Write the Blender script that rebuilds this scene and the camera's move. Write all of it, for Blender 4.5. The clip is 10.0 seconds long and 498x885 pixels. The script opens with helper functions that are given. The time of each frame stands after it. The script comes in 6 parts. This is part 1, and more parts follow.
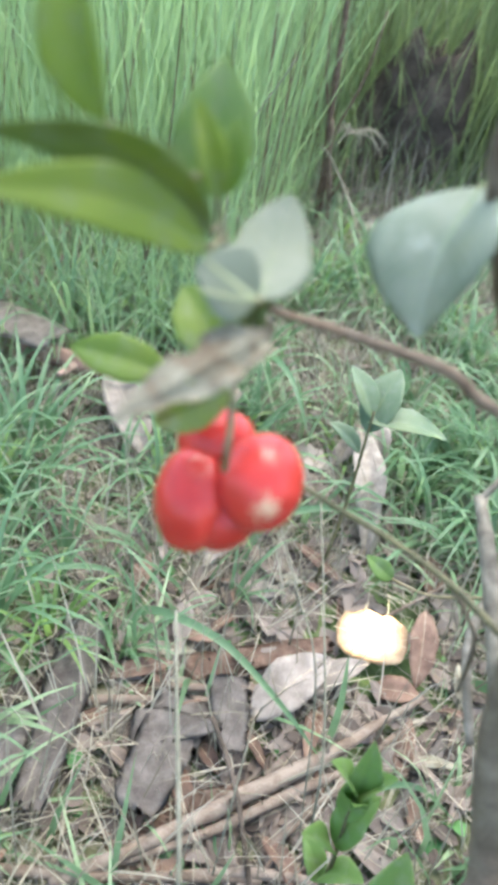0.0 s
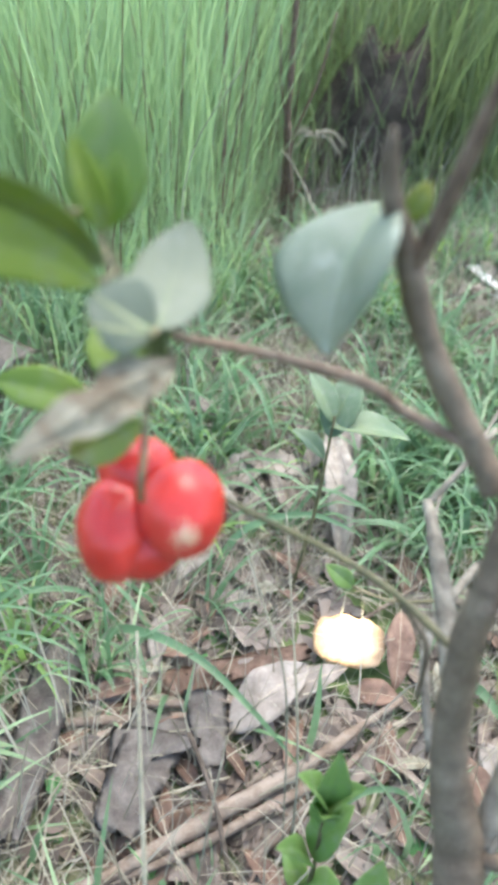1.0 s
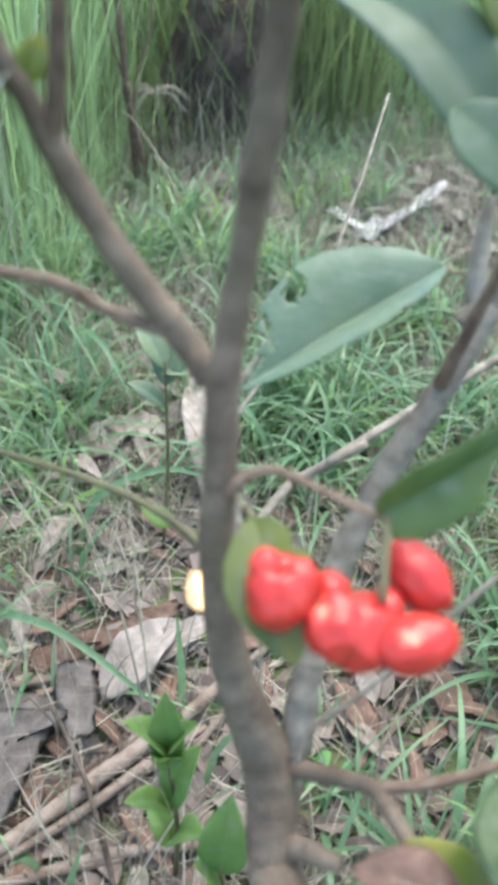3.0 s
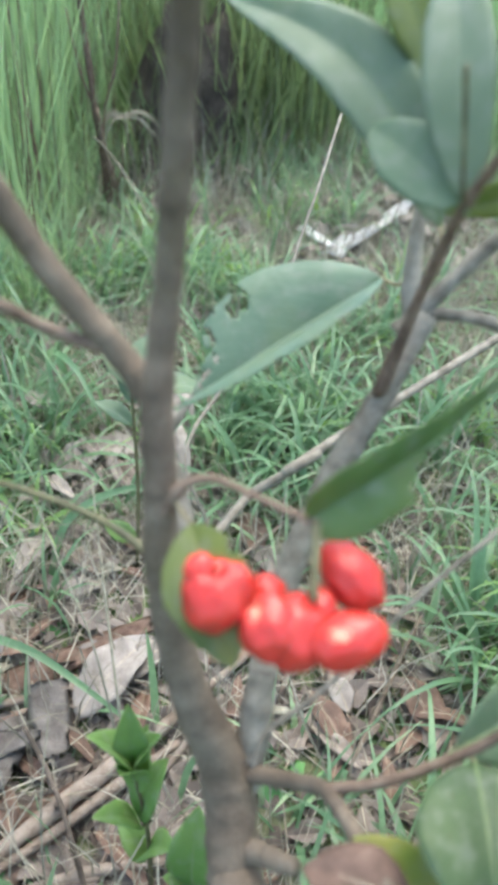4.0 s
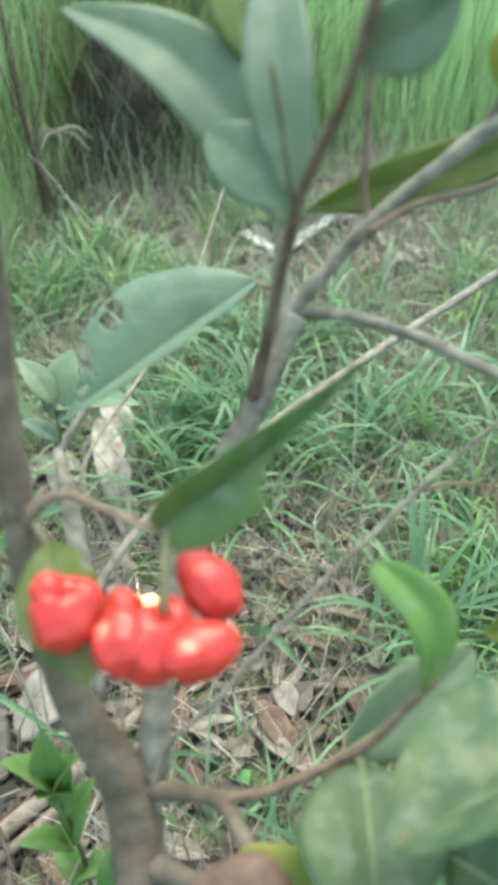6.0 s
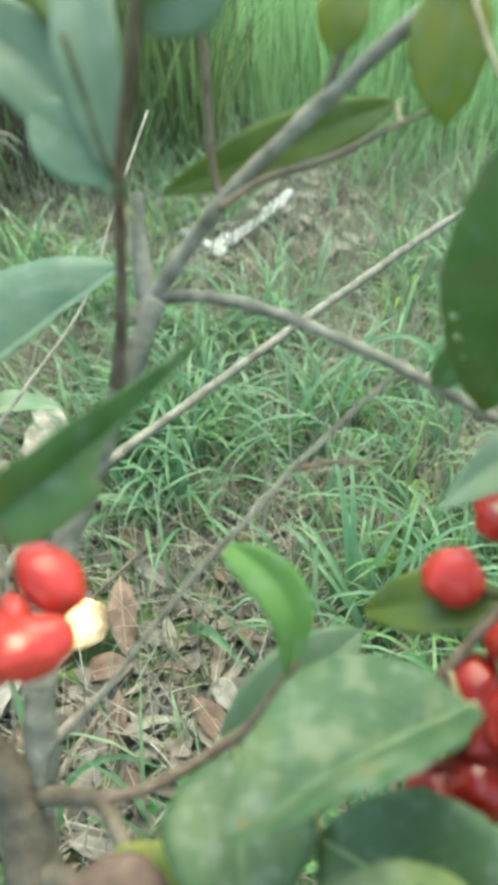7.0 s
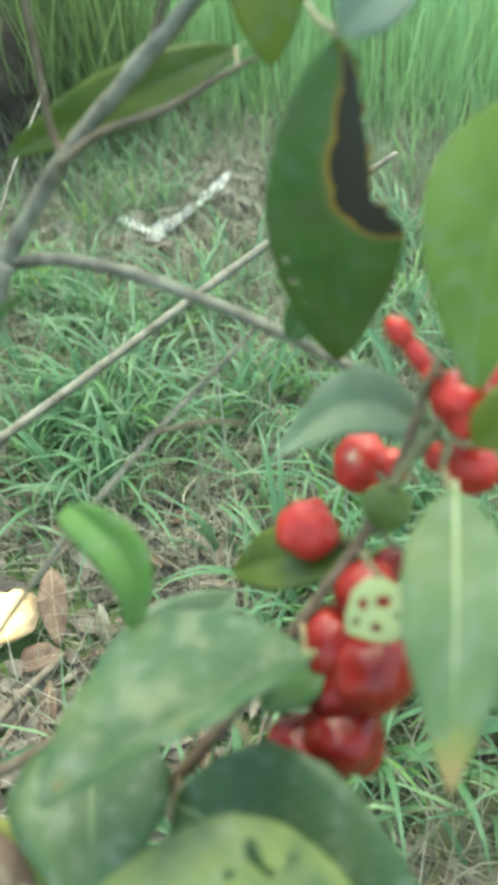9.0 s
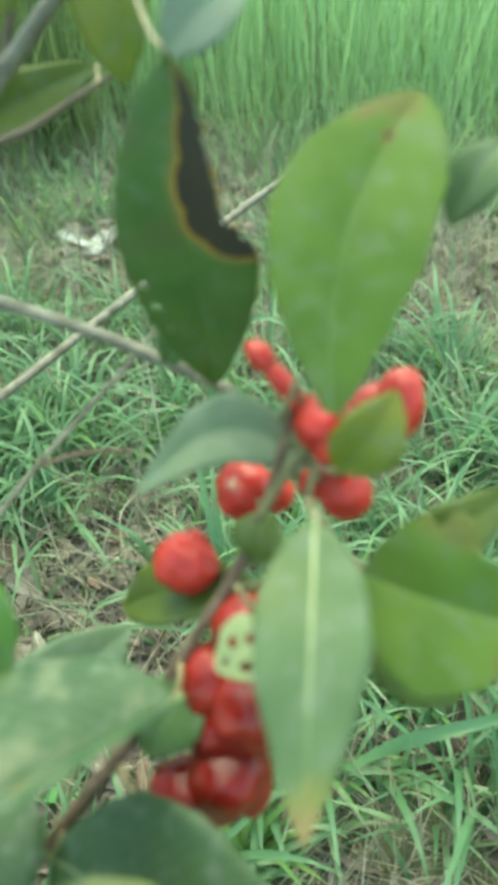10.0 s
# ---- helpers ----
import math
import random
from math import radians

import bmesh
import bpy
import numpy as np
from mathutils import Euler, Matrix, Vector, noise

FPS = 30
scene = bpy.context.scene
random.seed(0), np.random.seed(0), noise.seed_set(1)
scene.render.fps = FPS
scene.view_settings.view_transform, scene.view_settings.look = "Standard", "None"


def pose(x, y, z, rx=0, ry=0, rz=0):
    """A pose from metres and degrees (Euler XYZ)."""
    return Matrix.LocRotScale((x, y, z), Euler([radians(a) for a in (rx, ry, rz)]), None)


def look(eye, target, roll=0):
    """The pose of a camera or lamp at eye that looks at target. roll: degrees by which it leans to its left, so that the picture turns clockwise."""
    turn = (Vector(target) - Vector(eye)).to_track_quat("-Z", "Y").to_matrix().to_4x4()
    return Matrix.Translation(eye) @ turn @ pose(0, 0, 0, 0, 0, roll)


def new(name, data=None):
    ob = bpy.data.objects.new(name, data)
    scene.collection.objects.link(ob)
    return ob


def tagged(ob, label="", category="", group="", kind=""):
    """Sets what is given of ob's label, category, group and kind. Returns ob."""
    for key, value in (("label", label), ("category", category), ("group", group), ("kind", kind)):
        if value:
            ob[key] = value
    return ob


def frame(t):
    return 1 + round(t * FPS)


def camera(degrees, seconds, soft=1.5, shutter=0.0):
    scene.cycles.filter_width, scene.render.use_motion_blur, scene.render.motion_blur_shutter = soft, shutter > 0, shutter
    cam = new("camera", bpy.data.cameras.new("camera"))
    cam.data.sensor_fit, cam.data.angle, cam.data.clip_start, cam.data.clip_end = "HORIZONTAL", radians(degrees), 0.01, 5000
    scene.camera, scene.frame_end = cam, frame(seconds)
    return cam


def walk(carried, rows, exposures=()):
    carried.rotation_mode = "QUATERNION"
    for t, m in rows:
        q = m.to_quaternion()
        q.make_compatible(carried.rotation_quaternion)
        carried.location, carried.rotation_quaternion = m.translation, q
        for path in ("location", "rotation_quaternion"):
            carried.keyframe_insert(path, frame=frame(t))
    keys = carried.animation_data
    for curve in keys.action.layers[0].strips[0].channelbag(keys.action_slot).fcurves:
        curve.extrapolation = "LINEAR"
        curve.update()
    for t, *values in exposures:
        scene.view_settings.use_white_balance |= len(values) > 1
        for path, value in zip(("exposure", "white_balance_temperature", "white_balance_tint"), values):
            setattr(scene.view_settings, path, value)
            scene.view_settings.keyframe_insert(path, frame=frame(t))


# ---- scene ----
cam = camera(36.3, 10.0, soft=5.0)
cam.data.dof.use_dof, cam.data.dof.focus_distance, cam.data.dof.aperture_fstop = True, 0.68, 10.0
PATH = [
    (0, (0.026, 0.027, 0.652), (0.078, 1.548, -0.645), 9.5),
    (0.2, (0.0333, 0.0356, 0.6596), (0.0824, 1.5627, -0.631), 8.42),
    (0.5, (0.044, 0.039, 0.663), (0.097, 1.574, -0.618), 7.5),
    (0.8, (0.0577, 0.0354, 0.6625), (0.1261, 1.566, -0.6231), 6.16),
    (1, (0.052, 0.035, 0.66), (0.125, 1.561, -0.63), 6.5),
    (1.3, (0.0371, 0.038, 0.6481), (0.1283, 1.5531, -0.6543), 7.75),
    (1.5, (0.047, 0.04, 0.639), (0.141, 1.536, -0.685), 7.1),
    (1.8, (0.0781, 0.0367, 0.6349), (0.204, 1.5221, -0.6983), 5.85),
    (2, (0.095, 0.036, 0.631), (0.226, 1.517, -0.706), 3.9),
    (2.3, (0.1132, 0.0325, 0.6269), (0.2552, 1.5016, -0.7227), 2.63),
    (2.5, (0.122, 0.03, 0.627), (0.293, 1.501, -0.717), 3.1),
    (2.8, (0.1286, 0.0278, 0.6289), (0.3472, 1.5099, -0.6961), 3.34),
    (3, (0.141, 0.027, 0.629), (0.386, 1.511, -0.689), 2.9),
    (3.2, (0.144, 0.025, 0.63), (0.394, 1.52, -0.674), 2.5),
    (4.5, (0.166, 0.012, 0.633), (0.456, 1.523, -0.645), 1.7),
    (5, (0.165, 0.013, 0.631), (0.45, 1.522, -0.651), 1.5),
    (5.2, (0.178, 0.015, 0.633), (0.491, 1.535, -0.628), 1.1),
    (6.3, (0.222, 0.004, 0.63), (0.553, 1.513, -0.639), -1.9),
    (6.5, (0.238, 0.001, 0.627), (0.58, 1.508, -0.644), -2.9),
    (6.8, (0.25, -0.0002, 0.6224), (0.6318, 1.4966, -0.6481), -2.64),
    (7, (0.256, -0.002, 0.62), (0.641, 1.498, -0.646), -3.0),
    (7.3, (0.2617, -0.0035, 0.619), (0.6585, 1.4929, -0.6473), -3.32),
    (7.5, (0.263, -0.004, 0.617), (0.655, 1.49, -0.653), -3.6),
    (7.8, (0.2652, -0.0071, 0.6128), (0.6562, 1.4874, -0.6575), -3.78),
    (8, (0.271, -0.007, 0.608), (0.67, 1.477, -0.672), -4.1),
    (8.3, (0.2808, -0.0113, 0.6076), (0.6633, 1.4646, -0.6867), -5.23),
    (8.5, (0.292, -0.013, 0.606), (0.715, 1.455, -0.684), -4.0),
    (8.8, (0.3018, -0.0186, 0.6007), (0.7303, 1.4515, -0.6859), -4.86),
    (9, (0.304, -0.02, 0.601), (0.737, 1.451, -0.682), -4.8),
    (9.3, (0.3116, -0.0207, 0.6004), (0.7627, 1.4475, -0.6806), -5.0),
    (9.5, (0.318, -0.021, 0.6), (0.78, 1.447, -0.677), -5.0),
    (9.8, (0.335, -0.0214, 0.5986), (0.8475, 1.4376, -0.6697), -5.31),
    (10, (0.343, -0.02, 0.599), (0.851, 1.43, -0.682), -5.7),
]
walk(cam, [(t, look(eye, target, roll)) for t, eye, target, roll in PATH], [(0.0, 2.46, 6350, 5), (2.5, 2.31, 6250, 6), (4.5, 2.23, 6400, 0), (7.0, 2.3, 6850, -17), (8.0, 2.27, 6950, -22), (9.0, 2.26, 6850, -20), (10.0, 2.25, 7250, -27)])

# ---- light ----
world = bpy.data.worlds.new("sky")
scene.world = world
world.use_nodes = True
wn = world.node_tree
sky = wn.nodes.new("ShaderNodeTexSky")
sky.sky_type, sky.sun_disc = "NISHITA", False
SUN_UP, SUN_TURN = radians(70), radians(30)
sky.sun_elevation, sky.sun_rotation = SUN_UP, SUN_TURN
sky.dust_density = 3.0
wn.links.new(sky.outputs[0], wn.nodes["Background"].inputs[0])
wn.nodes["Background"].inputs[1].default_value = 0.15

sun_way = Vector((math.sin(SUN_TURN) * math.cos(SUN_UP), math.cos(SUN_TURN) * math.cos(SUN_UP), math.sin(SUN_UP)))
sun = new("sun", bpy.data.lights.new("sun", "SUN"))
sun.data.energy, sun.data.angle, sun.data.color = 0.6, radians(60), (1.0, 0.95, 0.86)
sun.matrix_world = look(sun_way * 10, (0, 0, 0))

# added spot lamp stands in for sun through unseen trees, onto a dry leaf
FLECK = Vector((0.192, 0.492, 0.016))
fleck_spot = new("sun_fleck_spot", bpy.data.lights.new("sun_fleck_spot", "SPOT"))
fleck_spot.data.energy, fleck_spot.data.spot_size, fleck_spot.data.spot_blend, fleck_spot.data.shadow_soft_size = 900.0, radians(1.5), 0.7, 0.009
fleck_spot.data.color = (1.0, 0.86, 0.62)
fleck_spot.matrix_world = look(FLECK + sun_way * 2.3, FLECK)

# ---- materials ----


def material(name, colours, rough=0.6, scale=60.0, fine=600.0, bump=0.25, spec=0.4, clear=0.0, island=0.0, see=0.0, see_colour=None, coord="Object", depth=0.001):
    """Two-scale noise between three colours, with fine relief; see: how much light passes through."""
    m = bpy.data.materials.new(name)
    m.use_nodes = True
    t = m.node_tree
    n, l = t.nodes, t.links
    bsdf = n["Principled BSDF"]
    tc = n.new("ShaderNodeTexCoord")
    a, b = n.new("ShaderNodeTexNoise"), n.new("ShaderNodeTexNoise")
    a.inputs["Scale"].default_value, a.inputs["Detail"].default_value = scale, 5.0
    b.inputs["Scale"].default_value, b.inputs["Detail"].default_value = fine, 3.0
    for x in (a, b):
        l.new(tc.outputs[coord], x.inputs["Vector"])
    ramp = n.new("ShaderNodeValToRGB")
    el = ramp.color_ramp.elements
    el[0].position, el[1].position = 0.3, 0.72
    el[0].color, el[1].color = (*colours[0], 1), (*colours[2], 1)
    mid = el.new(0.5)
    mid.color = (*colours[1], 1)
    add = n.new("ShaderNodeMath")
    add.operation = "MULTIPLY_ADD"
    l.new(b.outputs[0], add.inputs[0])
    add.inputs[1].default_value = 0.35
    sub = n.new("ShaderNodeMath")
    sub.operation = "SUBTRACT"
    l.new(a.outputs[0], sub.inputs[0])
    sub.inputs[1].default_value = 0.175
    l.new(sub.outputs[0], add.inputs[2])
    value = add.outputs[0]
    if island:
        geo = n.new("ShaderNodeNewGeometry")
        mad = n.new("ShaderNodeMath")
        mad.operation = "MULTIPLY_ADD"
        l.new(geo.outputs["Random Per Island"], mad.inputs[0])
        mad.inputs[1].default_value = island
        low = n.new("ShaderNodeMath")
        low.operation = "SUBTRACT"
        l.new(value, low.inputs[0])
        low.inputs[1].default_value = island * 0.5
        l.new(low.outputs[0], mad.inputs[2])
        value = mad.outputs[0]
    else:
        info = n.new("ShaderNodeObjectInfo")
        mad = n.new("ShaderNodeMath")
        mad.operation = "MULTIPLY_ADD"
        l.new(info.outputs["Random"], mad.inputs[0])
        mad.inputs[1].default_value = 0.2
        low = n.new("ShaderNodeMath")
        low.operation = "SUBTRACT"
        l.new(value, low.inputs[0])
        low.inputs[1].default_value = 0.1
        l.new(low.outputs[0], mad.inputs[2])
        value = mad.outputs[0]
    l.new(value, ramp.inputs[0])
    l.new(ramp.outputs[0], bsdf.inputs["Base Color"])
    bsdf.inputs["Roughness"].default_value = rough
    bsdf.inputs["Specular IOR Level"].default_value = spec
    bsdf.inputs["Coat Weight"].default_value = clear
    bsdf.inputs["Coat Roughness"].default_value = 0.12
    bp = n.new("ShaderNodeBump")
    bp.inputs["Strength"].default_value, bp.inputs["Distance"].default_value = bump, depth
    l.new(value, bp.inputs["Height"])
    l.new(bp.outputs[0], bsdf.inputs["Normal"])
    if see:
        tr, mix = n.new("ShaderNodeBsdfTranslucent"), n.new("ShaderNodeMixShader")
        if see_colour:
            tr.inputs[0].default_value = (*see_colour, 1)
        else:
            l.new(ramp.outputs[0], tr.inputs[0])
        mix.inputs[0].default_value = see
        l.new(bsdf.outputs[0], mix.inputs[1])
        l.new(tr.outputs[0], mix.inputs[2])
        l.new(mix.outputs[0], n["Material Output"].inputs[0])
    return m


def ringed(m):
    """Darkens a bark along its leaf-scar rings and in a few broad stains."""
    n, l = m.node_tree.nodes, m.node_tree.links
    bsdf = n["Principled BSDF"]
    bark = bsdf.inputs["Base Color"].links[0].from_socket
    mark, tc, a, add, cap, mix = n.new("ShaderNodeAttribute"), n.new("ShaderNodeTexCoord"), n.new("ShaderNodeTexNoise"), n.new("ShaderNodeMapRange"), n.new("ShaderNodeMath"), n.new("ShaderNodeMix")
    mark.attribute_name = "scar"
    a.inputs["Scale"].default_value, a.inputs["Detail"].default_value = 70.0, 4.0
    l.new(tc.outputs["Object"], a.inputs["Vector"])
    l.new(a.outputs[0], add.inputs[0])
    add.inputs[1].default_value, add.inputs[2].default_value, add.inputs[4].default_value = 0.58, 0.7, 0.5
    cap.operation = "MAXIMUM"
    l.new(mark.outputs["Fac"], cap.inputs[0])
    l.new(add.outputs[0], cap.inputs[1])
    half = n.new("ShaderNodeMath")
    half.operation = "MULTIPLY"
    half.inputs[1].default_value = 0.7
    l.new(cap.outputs[0], half.inputs[0])
    mix.data_type = "RGBA"
    l.new(half.outputs[0], mix.inputs[0])
    l.new(bark, mix.inputs[6])
    mix.inputs[7].default_value = (0.055, 0.043, 0.035, 1)
    l.new(mix.outputs[2], bsdf.inputs["Base Color"])
    return m


def leaf_material(name, dark, light, rib, rough=0.42, see=0.35, see_colour=(0.2, 0.4, 0.05), blotch=None, amount=0.0, coat=0.15):
    """A living leaf: noise, side veins and a pale midrib by the leaf's own UV, blotches, and the burnt or browned spots of its scar layer."""
    m = bpy.data.materials.new(name)
    m.use_nodes = True
    t = m.node_tree
    n, l = t.nodes, t.links
    bsdf = n["Principled BSDF"]

    def maths(op, a, b=None):
        x = n.new("ShaderNodeMath")
        x.operation = op
        for k, v in enumerate((a, b)):
            if v is None:
                continue
            if isinstance(v, (int, float)):
                x.inputs[k].default_value = v
            else:
                l.new(v, x.inputs[k])
        return x.outputs[0]

    def blend(f, a, b):
        x = n.new("ShaderNodeMix")
        x.data_type = "RGBA"
        l.new(f, x.inputs[0])
        for k, v in ((6, a), (7, b)):
            if isinstance(v, tuple):
                x.inputs[k].default_value = (*v, 1)
            else:
                l.new(v, x.inputs[k])
        return x.outputs[2]

    def noise_of(scale, detail=4.0):
        x = n.new("ShaderNodeTexNoise")
        x.inputs["Scale"].default_value, x.inputs["Detail"].default_value = scale, detail
        l.new(tc.outputs["Object"], x.inputs["Vector"])
        return x.outputs[0]

    def step(v, a, b):
        x = n.new("ShaderNodeMapRange")
        x.interpolation_type = "SMOOTHSTEP"
        l.new(v, x.inputs[0])
        x.inputs[1].default_value, x.inputs[2].default_value = a, b
        return x.outputs[0]

    tc = n.new("ShaderNodeTexCoord")
    uv = n.new("ShaderNodeSeparateXYZ")
    l.new(tc.outputs["UV"], uv.inputs[0])
    across = maths("ABSOLUTE", maths("SUBTRACT", uv.outputs[1], 0.5))
    big, small = noise_of(45.0), noise_of(420.0, 2.0)
    col = blend(step(big, 0.34, 0.66), dark, light)
    # broad yellowing, and a thin film of dust
    broad = noise_of(19.0, 3.0)
    col = blend(maths("MULTIPLY", step(broad, 0.52, 0.72), 0.45), col, tuple(0.5 * (p + q) for p, q in zip(light, (0.2, 0.2, 0.03))))
    col = blend(maths("MULTIPLY", step(noise_of(130.0, 6.0), 0.46, 0.72), 0.27), col, (0.3, 0.31, 0.26))
    # side veins leave the midrib at a slant
    slant = maths("SUBTRACT", maths("MULTIPLY", uv.outputs[0], 15.0), maths("MULTIPLY", across, 10.0))
    vein = maths("ABSOLUTE", maths("SUBTRACT", maths("FRACT", maths("ADD", slant, maths("MULTIPLY", big, 0.8))), 0.5))
    vein = maths("MULTIPLY", maths("SUBTRACT", 1.0, step(vein, 0.02, 0.13)), 0.28)
    col = blend(vein, col, rib)
    mid = maths("SUBTRACT", 1.0, step(across, 0.008, 0.03))
    col = blend(maths("MULTIPLY", mid, 0.5), col, rib)
    if blotch:
        spot = step(noise_of(60.0, 6.0), 0.52 - amount, 0.76 - amount)
        col = blend(spot, col, blotch)
    speck = step(small, 0.69, 0.75)
    col = blend(maths("MULTIPLY", speck, 0.7), col, (0.09, 0.06, 0.02))
    scar = n.new("ShaderNodeAttribute")
    scar.attribute_name = "scar"
    edge = maths("ADD", scar.outputs["Fac"], maths("MULTIPLY", maths("SUBTRACT", big, 0.5), 0.25))
    col = blend(maths("MULTIPLY", step(edge, 0.13, 0.26), 0.8), col, (0.21, 0.2, 0.055))
    col = blend(step(edge, 0.28, 0.38), col, (0.27, 0.2, 0.09))
    col = blend(step(edge, 0.40, 0.45), col, (0.62, 0.36, 0.03))
    col = blend(step(edge, 0.47, 0.54), col, (0.062, 0.05, 0.038))
    l.new(col, bsdf.inputs["Base Color"])
    bsdf.inputs["Roughness"].default_value = rough
    bsdf.inputs["Specular IOR Level"].default_value = 0.33
    bsdf.inputs["Coat Weight"].default_value, bsdf.inputs["Coat Roughness"].default_value = 0.5 * coat, 0.3
    bp = n.new("ShaderNodeBump")
    bp.inputs["Strength"].default_value, bp.inputs["Distance"].default_value = 0.35, 0.0006
    l.new(maths("SUBTRACT", maths("MULTIPLY", small, 0.4), maths("ADD", vein, mid)), bp.inputs["Height"])
    l.new(bp.outputs[0], bsdf.inputs["Normal"])
    tr, mix = n.new("ShaderNodeBsdfTranslucent"), n.new("ShaderNodeMixShader")
    l.new(blend(step(edge, 0.22, 0.42), blend(vein, see_colour, rib), (0.06, 0.03, 0.005)), tr.inputs[0])
    mix.inputs[0].default_value = see
    l.new(bsdf.outputs[0], mix.inputs[1])
    l.new(tr.outputs[0], mix.inputs[2])
    l.new(mix.outputs[0], n["Material Output"].inputs[0])
    return m


GREEN = leaf_material("leaf_green", (0.066, 0.112, 0.035), (0.102, 0.163, 0.052), (0.16, 0.23, 0.1), rough=0.5, see=0.3, see_colour=(0.15, 0.29, 0.05), coat=0.06)
BRIGHT = leaf_material("leaf_bright", (0.118, 0.182, 0.03), (0.165, 0.236, 0.042), (0.2, 0.265, 0.08), rough=0.6, see=0.42, see_colour=(0.25, 0.4, 0.055), coat=0.04)
EATEN = leaf_material("leaf_eaten", (0.28, 0.32, 0.15), (0.36, 0.4, 0.2), (0.42, 0.45, 0.25), see=0.3, see_colour=(0.32, 0.38, 0.16), coat=0.0)
FRESH = leaf_material("leaf_fresh", (0.108, 0.205, 0.05), (0.155, 0.265, 0.066), (0.22, 0.33, 0.1), rough=0.5, see=0.35, see_colour=(0.26, 0.46, 0.06), coat=0.05)
SEEDLING = leaf_material("leaf_seedling", (0.13, 0.225, 0.06), (0.18, 0.285, 0.08), (0.18, 0.27, 0.1), rough=0.5, see=0.38, see_colour=(0.16, 0.34, 0.05), coat=0.05)
TEAL = leaf_material("leaf_teal", (0.049, 0.083, 0.032), (0.067, 0.108, 0.04), (0.11, 0.155, 0.07), rough=0.5, see=0.2, see_colour=(0.1, 0.25, 0.08), coat=0.08)
GREY_PALE = leaf_material("leaf_grey_pale", (0.145, 0.168, 0.118), (0.18, 0.202, 0.145), (0.2, 0.224, 0.15), rough=0.6, see=0.3, see_colour=(0.24, 0.29, 0.18), coat=0.0)
DULL = leaf_material("leaf_dull", (0.105, 0.143, 0.09), (0.16, 0.202, 0.13), (0.24, 0.295, 0.185), rough=0.5, see=0.25, see_colour=(0.15, 0.28, 0.12), coat=0.1)
TEAL_MID = leaf_material("leaf_teal_mid", (0.085, 0.142, 0.088), (0.12, 0.185, 0.118), (0.14, 0.205, 0.135), rough=0.5, see=0.2, see_colour=(0.11, 0.24, 0.09), coat=0.06)
SAGE = leaf_material("leaf_sage", (0.105, 0.16, 0.09), (0.145, 0.2, 0.115), (0.19, 0.25, 0.15), rough=0.55, see=0.28, see_colour=(0.16, 0.28, 0.1), coat=0.04)
SAGE_PALE = leaf_material("leaf_sage_pale", (0.118, 0.165, 0.098), (0.165, 0.212, 0.132), (0.2, 0.25, 0.16), rough=0.5, see=0.28, see_colour=(0.2, 0.32, 0.14), coat=0.06)
LIME = leaf_material("leaf_lime", (0.165, 0.235, 0.075), (0.215, 0.285, 0.095), (0.3, 0.35, 0.17), rough=0.55, see=0.4, see_colour=(0.3, 0.44, 0.12), coat=0.03)
SILVER = leaf_material("leaf_silver", (0.165, 0.2, 0.137), (0.235, 0.265, 0.192), (0.32, 0.36, 0.28), rough=0.5, see=0.3, see_colour=(0.24, 0.32, 0.19), blotch=(0.33, 0.36, 0.29), amount=0.02, coat=0.1)
OLIVE = leaf_material("leaf_olive", (0.095, 0.13, 0.027), (0.15, 0.182, 0.04), (0.2, 0.22, 0.08), see=0.38, see_colour=(0.22, 0.3, 0.04))
PALE = leaf_material("leaf_pale", (0.077, 0.122, 0.05), (0.105, 0.154, 0.066), (0.24, 0.29, 0.13), rough=0.55, see=0.3, see_colour=(0.16, 0.28, 0.08), coat=0.0)
PATCHY = leaf_material("leaf_patchy", (0.03, 0.064, 0.025), (0.044, 0.083, 0.033), (0.1, 0.155, 0.07), rough=0.6, see=0.12, see_colour=(0.12, 0.24, 0.07), blotch=(0.135, 0.155, 0.085), amount=0.03, coat=0.0)
SPOTTED = leaf_material("leaf_spotted", (0.07, 0.125, 0.037), (0.112, 0.172, 0.046), (0.14, 0.19, 0.06), see=0.33, see_colour=(0.16, 0.27, 0.05), blotch=(0.11, 0.135, 0.05), amount=0.05)
YELLOWING = leaf_material("leaf_yellowing", (0.155, 0.205, 0.035), (0.265, 0.25, 0.045), (0.28, 0.28, 0.1), see=0.4, see_colour=(0.32, 0.36, 0.06))
# brighter yellow-green, with sunlight on the leaf put into its colour
YELLOW_GREEN = leaf_material("leaf_yellow_green", (0.155, 0.215, 0.03), (0.2, 0.255, 0.04), (0.26, 0.3, 0.09), rough=0.6, see=0.42, see_colour=(0.32, 0.42, 0.05), coat=0.02)
YELLOW_PALE = leaf_material("leaf_yellow_pale", (0.135, 0.17, 0.044), (0.18, 0.205, 0.06), (0.22, 0.25, 0.1), see=0.25, see_colour=(0.2, 0.26, 0.065), blotch=(0.075, 0.11, 0.042), amount=0.06)
DEAD_GREY = material("leaf_dead_grey", ((0.10, 0.075, 0.045), (0.185, 0.17, 0.12), (0.28, 0.27, 0.21)), 0.75, 110, 700, 0.5, see=0.15)
DEAD_BROWN = material("leaf_dead_brown", ((0.085, 0.052, 0.035), (0.15, 0.09, 0.062), (0.235, 0.15, 0.105)), 0.7, 70, 700, 0.5, see=0.15)
DEAD_TAN = material("leaf_dead_tan", ((0.115, 0.087, 0.066), (0.185, 0.145, 0.115), (0.27, 0.225, 0.185)), 0.7, 70, 700, 0.5, see=0.15)
